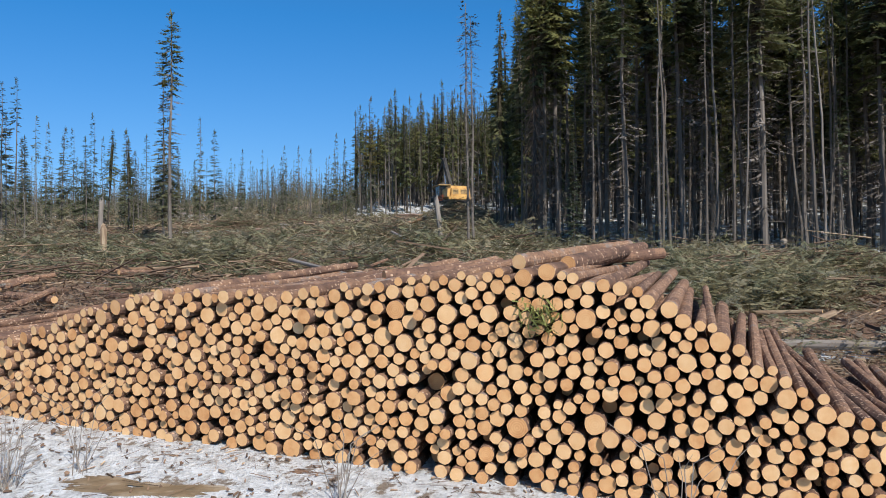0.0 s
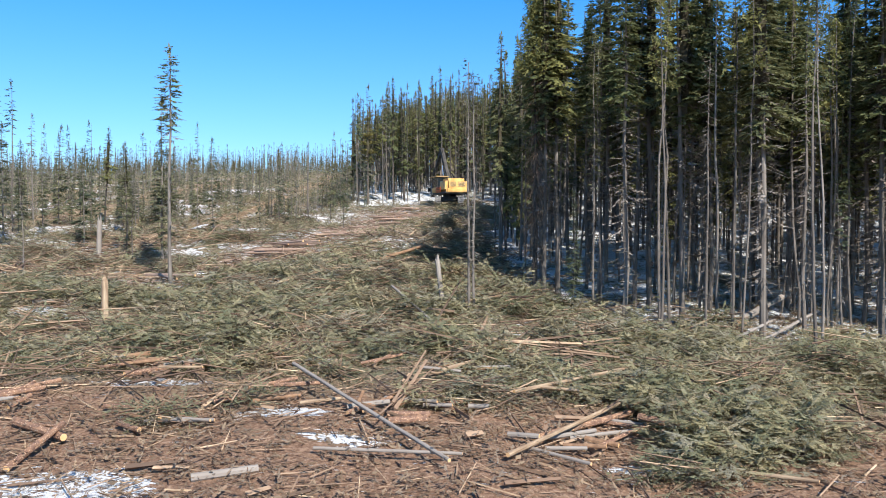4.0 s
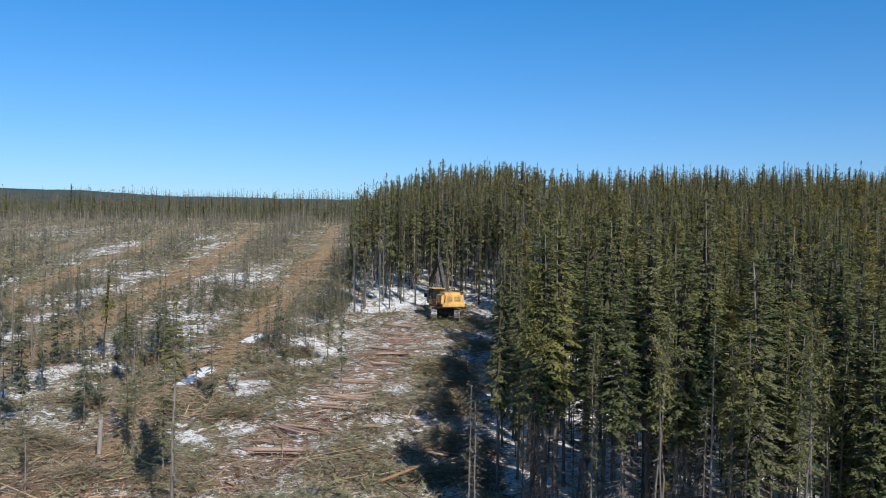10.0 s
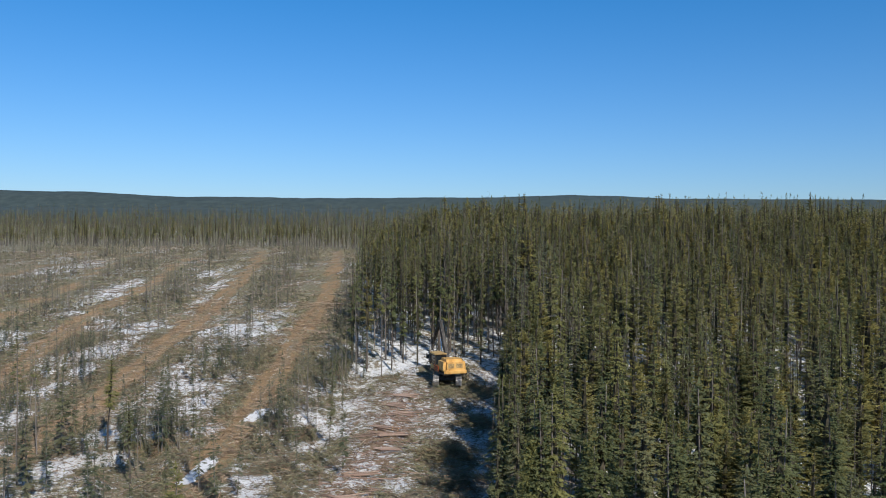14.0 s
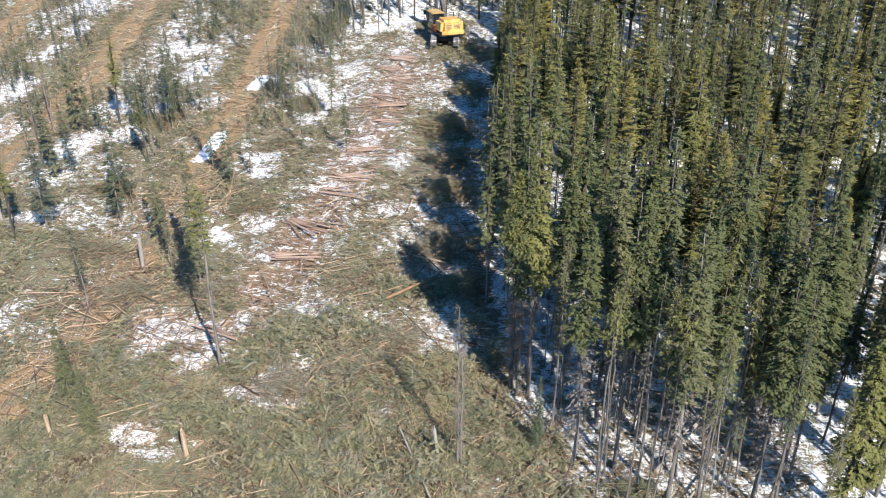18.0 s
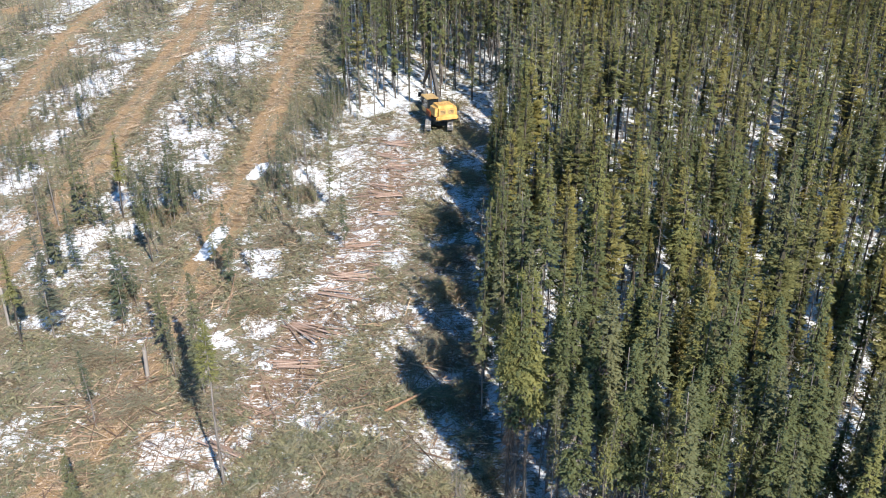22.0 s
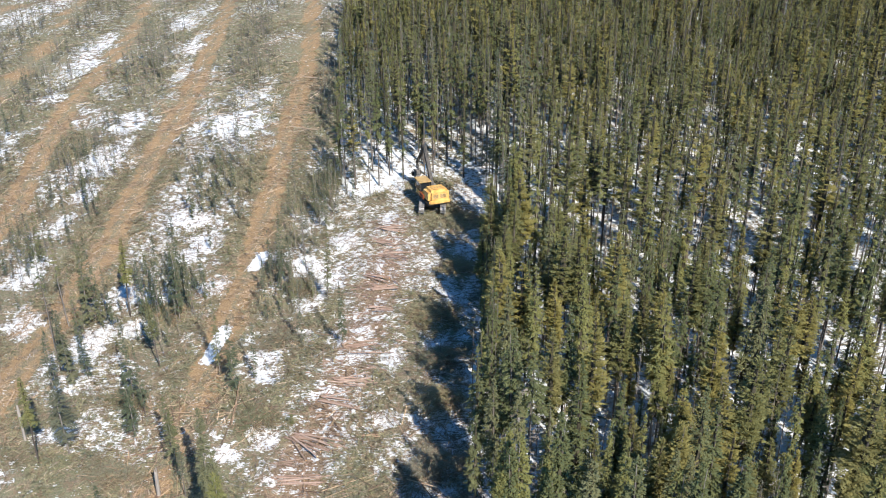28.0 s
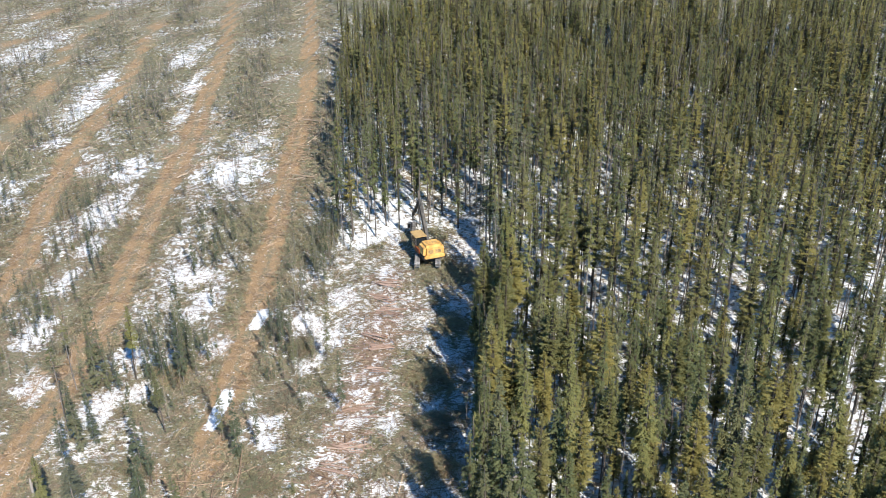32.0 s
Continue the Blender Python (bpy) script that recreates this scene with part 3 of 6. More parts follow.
def build_ground():
    xs = axis(-72, 18, 0.65, -4200, 4200)
    ys = np.concatenate([axis(4, 40, 0.3, -600, 40, 1.2), axis(40.3, 130, 0.65, 40.2, 4600, 1.09)[1:]])
    ys = np.unique(np.round(ys, 3))
    X, Y = np.meshgrid(xs, ys)
    x, y = X.ravel(), Y.ravel()
    forest = inside(x, y, EDGE)
    trail = np.zeros_like(x)
    for line, half in TRAILS:
        d = away(x, y, line) + 2.8 * (vnoise(x, y, 3.6, 24) - 0.5) + 1.4 * (vnoise(x, y, 1.1, 25) - 0.5)
        wheel = np.abs(away(x, y, line) - half * 0.5)
        trail = np.maximum(trail, 0.50 * (1 - sstep(d, half * 0.45, half * 1.15)) + 0.42 * (1 - sstep(wheel, 0.25, 0.85)))
    z = height(x, y)
    for line, half in TRAILS:
        d = away(x, y, line)
        z -= 0.16 * (1 - sstep(np.abs(d - half * 0.5), 0.15, 0.6))
    snow = snow_field(x, y) * (1 - sstep(trail, 0.25, 0.7))
    snow = np.maximum(snow, 1.5 * (1 - sstep(snow_strips(x, y), 0.25, 1.05)))
    snow = np.where(forest, (0.50 - 0.06 * sstep(y, 70, 100) + 0.32 * vnoise(x, y, 5, 15)) * (1 - 0.8 * sstep(y, 160, 250)), snow)
    front = 1 - sstep(y + 0.257 * x, 6.2, 7.1)
    snow = np.maximum(snow, front * 0.92 * sstep(y, -14, 0))
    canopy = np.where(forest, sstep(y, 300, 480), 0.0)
    chips = (1 - sstep(y, 17, 28)) * 0.75
    chips = np.maximum(chips, 0.3 * (1 - sstep(y, 42, 54)) * sstep(vnoise(x, y, 3.5, 17), 0.25, 0.6))
    chips = np.maximum(chips, 0.55 * (1 - sstep(away(x, y, CUT_STRIP), 1.5, 4.5)))
    n, m = len(xs), len(ys)
    k = (np.arange(m - 1)[:, None] * n + np.arange(n - 1)[None]).ravel()
    F = np.stack([k, k + 1, k + n + 1, k + n], 1)
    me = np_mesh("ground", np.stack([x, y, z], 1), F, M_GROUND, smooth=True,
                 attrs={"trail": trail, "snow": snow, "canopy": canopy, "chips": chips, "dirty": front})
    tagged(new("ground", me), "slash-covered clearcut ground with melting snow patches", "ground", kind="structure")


build_ground()


# ---- trees ----
def tufts(rng, C, D, size, n, flat=0.5, slim=1.0):
    """n small blades at each centre C, each drawn out along the way D."""
    C, D, size = np.repeat(C, n, 0), np.repeat(D, n, 0), np.repeat(size, n)
    k = len(C)
    C = C + rng.normal(0, 1, (k, 3)) * (size * 0.45)[:, None]
    d = D + rng.normal(0, 0.55, (k, 3))
    d /= np.linalg.norm(d, axis=1, keepdims=True)
    s = np.cross(d, rng.normal(0, 1, (k, 3)) * np.array([flat, flat, 1]))
    s /= np.linalg.norm(s, axis=1, keepdims=True) + 1e-9
    L = (size * rng.uniform(0.75, 1.55, k))[:, None]
    W = L * slim * rng.uniform(0.12, 0.25, k)[:, None]
    V = np.stack([C - d * L * 0.5 + s * W, C - d * L * 0.5 - s * W, C + d * L * 0.6], 1).reshape(-1, 3)
    return V, np.arange(3 * k).reshape(-1, 3)


def kites(P, D, L, W, sag, rng):
    """Folded sprays: from each place P along D, L long and W to either side, the sides hanging."""
    k = len(P)
    D = D / (np.linalg.norm(D, axis=1, keepdims=True) + 1e-9)
    side = np.cross(D, np.array([[0, 0, 1.0]])) + rng.normal(0, 0.25, (k, 3))
    side -= D * (side * D).sum(1, keepdims=True)
    side /= np.linalg.norm(side, axis=1, keepdims=True) + 1e-9
    mid = P + D * (L * rng.uniform(0.38, 0.62, k))[:, None]
    drop = np.stack([0 * L, 0 * L, sag * W], 1)
    V = np.stack([P, mid + side * W[:, None] - drop, P + D * L[:, None] - drop * 0.6, mid - side * (W * rng.uniform(0.7, 1.1, k))[:, None] - drop], 1).reshape(-1, 3)
    o = np.arange(k)[:, None] * 4
    return V, np.concatenate([o + np.array([[0, 1, 2]]), o + np.array([[0, 2, 3]])], 1).reshape(-1, 3)


# boughs, sprays on each, dead boughs
LOD = {0: (300, 5, 60), 1: (160, 5, 22), 2: (92, 3, 8), 3: (22, 1, 2)}
SHAPES = {  # crown base, radius, taper, tip rise, share of boughs, share of dead boughs
    "spruce": (0.42, 0.84, 0.95, -0.45, 1.0, 1.1), "pine": (0.42, 0.92, 0.55, 0.10, 1.2, 0.9), "tall": (0.46, 0.92, 0.85, -0.42, 0.85, 1.5), "full": (0.16, 0.86, 0.95, -0.45, 1.25, 0.2),
    "bare": (0.58, 0.70, 0.8, -0.35, 0.7, 1.9), "thin": (0.40, 0.45, 0.6, -0.2, 0.40, 1.0), "snag": (0.8, 0.25, 0.6, 0.0, 0.06, 1.9), "sapling": (0.06, 1.45, 0.95, -0.15, 0.8, 0.0),
    "lone": (0.60, 0.62, 0.50, -0.25, 0.30, 0.9), "scrub": (0.10, 1.0, 0.85, -0.32, 0.9, 0.5)}


def tree_arrays(seed, kind, lod):
    """Trunk with dead twigs, and crown, of a tree 10 m high, as (vertices, faces, materials) each."""
    rng = np.random.RandomState(seed)
    H = 10.0
    nb, nk, ndead = LOD[lod]
    base, rmax, power, rise, share, dead = SHAPES[kind]
    base += rng.uniform(-0.06, 0.06)
    nb = max(4, int(nb * share))
    u = np.sort(rng.rand(nb)) ** 0.85
    tiers = 12 if kind != "pine" else 7
    u = np.clip(0.85 * u + 0.15 * (np.floor(u * tiers) + 0.5) / tiers, 0, 1)
    low = np.clip(u / 0.14, 0.45, 1.0)
    zz = H * (base + (0.985 - base) * u)
    R = (rmax * (1 - u) ** power * low + 0.10) * rng.uniform(0.66, 1.14, nb)
    if kind == "pine":
        R *= 0.62 + 0.55 * np.sin(np.pi * np.clip(u * 0.8 + 0.2, 0, 1))
    # one side of a crowded tree stays poorer
    a = rng.rand(nb) * 2 * np.pi
    R *= 1 - 0.28 * (0.5 + 0.5 * np.cos(a - rng.rand() * 6.28))
    lean = np.full(nb, rise) + 0.5 * u + rng.normal(0, 0.12, nb)
    out = np.stack([np.cos(a), np.sin(a), lean], 1)
    root = np.stack([0 * a, 0 * a, zz], 1)
    thick = {0: 0.13, 1: 0.165, 2: 0.25, 3: 0.6}[lod]
    Ps, Ds, Ls, Ws = [root], [out], [R], [R * thick + 0.04]
    for i in range(1, nk):
        t = 0.25 + 0.5 * i / nk
        turn = a + np.where(rng.rand(nb) < 0.5, 1, -1) * rng.uniform(0.4, 1.0, nb)
        Ps.append(root + out * (R * t)[:, None])
        Ds.append(np.stack([np.cos(turn), np.sin(turn), lean - 0.12], 1))
        Ls.append(R * rng.uniform(0.4, 0.75, nb) + 0.05)
        Ws.append(R * thick * 0.75 + 0.035)
    if kind != "snag":
        Ps.append(np.tile([[0, 0, H * 0.93]], (3, 1)))
        Ds.append(np.array([[0.05, 0, 1], [-0.06, 0.05, 1], [0, -0.05, 1.0]]))
        Ls.append(np.array([0.72, 0.6, 0.5]) * (0.7 if kind == "pine" else 1.0))
        Ws.append(np.full(3, 0.09))
    CV, CF = kites(np.concatenate(Ps), np.concatenate(Ds), np.concatenate(Ls), np.concatenate(Ws), 0.45, rng)
    sides = {0: 7, 1: 5, 2: 4, 3: 3}[lod]
    segs = {0: 6, 1: 4, 2: 2, 3: 1}[lod]
    r = {"thin": 0.055, "bare": 0.068, "snag": 0.06, "sapling": 0.05, "lone": 0.085, "scrub": 0.055, "tall": 0.07}.get(kind, 0.078)
    zs = np.linspace(-0.15, H * 0.97, segs + 1)
    bend = np.cumsum(rng.normal(0, 0.05 * (10 / (segs + 1)) ** 0.5, (segs + 1, 2)), 0)
    bend[0] = 0
    P = np.concatenate([bend * 0.6, zs[:, None]], 1)
    rad = r * (1.05 - 0.9 * np.clip(zs / H, 0, 1))
    TV, TF = tubes(P[:-1], P[1:], rad[:-1], rad[1:], sides)
    if lod >= 2:
        TF = TF[:1]
    TM = [np.zeros(len(f)) for f in TF]
    nd = int(ndead * dead)
    if lod == 0:
        zb = H * rng.uniform(0.08, min(0.95, base + 0.2), nd)
        ab = rng.rand(nd) * 2 * np.pi
        Lb = rng.uniform(0.15, 0.55, nd)
        p0 = np.stack([np.interp(zb, P[:, 2], P[:, 0]), np.interp(zb, P[:, 2], P[:, 1]), zb], 1)
        p1 = p0 + np.stack([np.cos(ab) * Lb, np.sin(ab) * Lb, -Lb * rng.uniform(0.0, 0.6, nd)], 1)
        BV, BF = tubes(p0, p1, np.full(nd, 0.010), np.full(nd, 0.003), 3)
        TM += [np.zeros(len(f)) for f in BF]
        TF = TF + [f + len(TV) for f in BF]
        TV = np.concatenate([TV, BV])
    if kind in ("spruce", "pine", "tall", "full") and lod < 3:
        # brown inner twigs as a solid core, the crown's inner shade in its colour
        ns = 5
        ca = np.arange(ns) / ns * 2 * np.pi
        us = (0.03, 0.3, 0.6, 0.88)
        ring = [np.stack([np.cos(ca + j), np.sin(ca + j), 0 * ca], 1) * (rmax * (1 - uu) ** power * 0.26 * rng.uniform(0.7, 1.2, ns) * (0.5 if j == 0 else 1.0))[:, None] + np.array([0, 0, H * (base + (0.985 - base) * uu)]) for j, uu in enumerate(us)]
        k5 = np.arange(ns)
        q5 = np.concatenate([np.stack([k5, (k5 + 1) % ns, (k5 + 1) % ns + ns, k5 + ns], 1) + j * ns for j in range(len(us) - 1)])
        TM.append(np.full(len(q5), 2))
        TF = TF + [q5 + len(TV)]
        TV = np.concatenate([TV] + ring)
    if nd:
        hi = {"snag": 0.96, "thin": 0.9, "scrub": 0.9}.get(kind, min(0.95, base + 0.22))
        zb = H * (0.1 + (hi - 0.1) * rng.rand(nd) ** 0.75)
        ab = rng.rand(nd) * 2 * np.pi
        Lb = rng.uniform(0.25, 0.75, nd) * (0.6 if kind in ("thin", "snag", "scrub") else 1.0)
        DV, DF = kites(np.stack([0 * zb, 0 * zb, zb], 1), np.stack([np.cos(ab), np.sin(ab), rng.uniform(-0.7, 0.1, nd)], 1), Lb, Lb * {0: 0.16, 1: 0.2, 2: 0.3, 3: 0.4}[lod], 0.6, rng)
        TM.append(np.ones(len(DF)))
        TF = TF + [DF + len(TV)]
        TV = np.concatenate([TV, DV])
    return (TV, TF, np.concatenate(TM)), (CV, [CF], np.zeros(len(CF)))


VARIANTS = {}


def variant(kind, lod, i):
    key = (kind, lod, i)
    if key not in VARIANTS:
        t, c = tree_arrays(100 + hash_of(key), kind, lod)
        VARIANTS[key] = [t, c, None]
    return VARIANTS[key]


def hash_of(key):
    return (sum(ord(ch) for ch in key[0]) * 31 + key[1] * 7 + key[2] * 131) % 9973


def crown_mat(kind):
    return M_PINE if kind == "pine" else M_SCRUB if kind in ("thin", "snag", "scrub") else M_SPRUCE


def trunk_mat(kind):
    return M_STEM if kind in ("thin", "snag", "bare", "scrub", "lone", "tall") else M_TRUNK


TREE_WORDS = {"spruce": "dark green drooping spruce", "pine": "olive green narrow pine", "tall": "tall slender spruce, bare below,", "full": "dark green spruce, branched low,", "bare": "slender spruce, long bare trunk, small crown,", "thin": "thin bare stem, sparse top,", "snag": "dead grey stem with bare twigs", "sapling": "young bushy green spruce", "lone": "tall lone ragged spruce", "scrub": "thin scraggly grey-green spruce"}


def tree_thing(kind, lod, i, x, y, h, rot, group, lean=0.0, where="standing in the forest", wide=1.0):
    v = variant(kind, lod, i)
    if v[2] is None:
        (TV, TF, TM), (CV, CF, _) = v[0], v[1]
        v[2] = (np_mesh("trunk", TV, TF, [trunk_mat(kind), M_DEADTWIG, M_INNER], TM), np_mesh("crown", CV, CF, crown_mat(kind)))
    top = new({"thin": "bare_tree", "bare": "slender_tree", "snag": "dead_tree", "pine": "pine_tree"}.get(kind, "spruce_tree"))
    top.matrix_world = pose(x, y, z_at(x, y), lean, 0, rot) @ Matrix.Diagonal((h / 10 * wide, h / 10 * wide, h / 10, 1))
    child("trunk", v[2][0], top)
    child("crown", v[2][1], top)
    tagged(top, TREE_WORDS[kind] + " " + where, "tree", group)
    return top


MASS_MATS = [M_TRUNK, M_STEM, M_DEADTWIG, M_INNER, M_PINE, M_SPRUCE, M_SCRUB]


def tree_mass(name, rows, label):
    """Many far trees joined: rows of kind, lod, variant, x, y, height, turn, tint."""
    Vs, Fs, Ms, Ts, n0 = [], {3: [], 4: []}, {3: [], 4: []}, [], 0
    for kind, lod, i, x, y, h, rot, tint in rows:
        t, c, _ = variant(kind, lod, i)
        s = h / 10
        w = s * (0.74 + 0.40 * ((x * 7.3 + y * 3.1) % 1.0)) * (1.45 if lod == 3 else 1.0)
        ca, sa = math.cos(rot) * w, math.sin(rot) * w
        R = np.array([[ca, -sa, 0], [sa, ca, 0], [0, 0, s]])
        p = np.array([x, y, z_at(x, y)])
        bark, needles = MASS_MATS.index(trunk_mat(kind)), MASS_MATS.index(crown_mat(kind))
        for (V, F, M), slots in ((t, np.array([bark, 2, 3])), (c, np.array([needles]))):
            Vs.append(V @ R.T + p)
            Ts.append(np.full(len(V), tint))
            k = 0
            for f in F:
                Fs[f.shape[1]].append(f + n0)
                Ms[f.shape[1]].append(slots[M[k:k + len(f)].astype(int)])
                k += len(f)
            n0 += len(V)
    F = [np.concatenate(Fs[k]) for k in (3, 4) if Fs[k]]
    mi = np.concatenate([np.concatenate(Ms[k]) for k in (3, 4) if Ms[k]])
    me = np_mesh(name, np.concatenate(Vs), F, MASS_MATS, mi, attrs={"tint": np.concatenate(Ts)})
    tagged(new(name, me), label, "trees", kind="stuff")


def scatter(rng, x0, x1, y0, y1, gap):
    """Jittered places on a grid of that gap."""
    gx, gy = np.meshgrid(np.arange(x0, x1, gap), np.arange(y0, y1, gap))
    p = np.stack([gx.ravel(), gy.ravel()], 1) + rng.uniform(-0.48, 0.48, (gx.size, 2)) * gap
    return p


def in_view(x, y, margin):
    r, v = x * 0.991 + (y - 1) * 0.130, (y - 1) * 0.991 - x * 0.130
    return (np.abs(r) < np.minimum(0.64 * v, 0.55 * v + 8) + margin) & (v > 0)


def edge_stem(seed, x, y, h):
    """A thin, pale, crooked stem with short dead twigs and a small tuft on top."""
    rng = np.random.RandomState(seed)
    t = np.linspace(0, 1, 11)
    a = rng.rand() * 6.28
    bow = rng.normal(0, 0.35) * np.sin(t * np.pi * rng.uniform(0.6, 1.3)) + rng.normal(0, 0.35) * t ** 2
    kink = np.cumsum(rng.normal(0, 0.035, 11)) * (t > 0)
    P = np.stack([np.cos(a) * bow + kink, np.sin(a) * bow, t * h - 0.1 * (t == 0)], 1)
    rad = rng.uniform(0.042, 0.07) * (1.0 - 0.72 * t)
    V, F = tubes(P[:-1], P[1:], rad[:-1], rad[1:], 7)
    n = 70
    s = rng.uniform(0.15, 0.98, n)
    p0 = np.stack([np.interp(s, t, P[:, i]) for i in range(3)], 1)
    b = rng.rand(n) * 6.28
    L = rng.uniform(0.10, 0.42, n)
    V2, F2 = tubes(p0, p0 + np.stack([np.cos(b) * L, np.sin(b) * L, -L * rng.uniform(-0.2, 0.6, n)], 1), np.full(n, 0.010), np.full(n, 0.003), 3)
    top = new("bare_tree")
    top.matrix_world = pose(x, y, z_at(x, y))
    child("trunk", np_mesh("trunk", np.concatenate([V, V2]), F + [f + len(V) for f in F2], M_STEM, smooth=False), top, None, "pale grey crooked stem")
    m = 60
    s = rng.uniform(0.72, 1.0, m)
    C = np.stack([np.interp(s, t, P[:, i]) for i in range(3)], 1)
    b = rng.rand(m) * 6.28
    D = np.stack([np.cos(b), np.sin(b), np.full(m, -0.2)], 1)
    V, F = tufts(rng, C + D * (0.45 * (1.05 - s) / 0.3)[:, None], D, np.full(m, 0.26), 4, 0.4, 1.0)
    child("crown", np_mesh("crown", V, F, M_SPRUCE), top)
    tagged(top, "thin pale crooked stem with dead twigs on the forest edge", "tree", "edge stems")


def dead_spruce(seed, x, y, h):
    """A reddish trunk hung with dead drooping branches, green only at the top."""
    rng = np.random.RandomState(seed)
    t = np.linspace(0, 1, 12)
    P = np.stack([np.cumsum(rng.normal(0, 0.02, 12)) * (t > 0), np.cumsum(rng.normal(0, 0.02, 12)) * (t > 0), t * h - 0.1 * (t == 0)], 1)
    rad = 0.135 * (1.0 - 0.88 * t)
    V, F = tubes(P[:-1], P[1:], rad[:-1], rad[1:], 9)
    top = new("half_dead_spruce")
    top.matrix_world = pose(x, y, z_at(x, y))
    child("trunk", np_mesh("trunk", V, F, M_TRUNK), top)
    n = 620
    s = rng.uniform(0.10, 0.82, n)
    p0 = np.stack([np.interp(s, t, P[:, i]) for i in range(3)], 1)
    b = rng.rand(n) * 6.28
    L = rng.uniform(0.3, 1.25, n) * (0.55 + 0.6 * np.sin(np.pi * np.clip((s - 0.05) / 0.75, 0, 1)))
    d = np.stack([np.cos(b) * L * 0.62, np.sin(b) * L * 0.62, -L * rng.uniform(0.25, 0.95, n)], 1)
    p1 = p0 + d * 0.55
    p2 = p1 + np.stack([d[:, 0] * 0.45, d[:, 1] * 0.45, d[:, 2] * 0.9], 1)
    V1, F1 = tubes(p0, p1, np.full(n, 0.012), np.full(n, 0.008), 3)
    V2, F2 = tubes(p1, p2, np.full(n, 0.008), np.full(n, 0.003), 3)
    child("dead_branch_skirt", np_mesh("dead_branch_skirt", np.concatenate([V1, V2]), F1 + [f + len(V1) for f in F2], M_TWIG), top, None, "drooping dead brown branches")
    m = 300
    s = rng.uniform(0.72, 1.0, m)
    C = np.stack([np.interp(s, t, P[:, i]) for i in range(3)], 1)
    b = rng.rand(m) * 6.28
    D = np.stack([np.cos(b), np.sin(b), np.full(m, -0.35)], 1)
    V, F = tufts(rng, C + D * (1.0 * (1.03 - s) / 0.3 * rng.uniform(0.3, 1.1, m))[:, None], D, np.full(m, 0.30), 6, 0.4, 1.0)
    child("crown", np_mesh("crown", V, F, M_SPRUCE), top)
    tagged(top, "half dead spruce with drooping brown branches and green top", "tree", "tall edge trees")


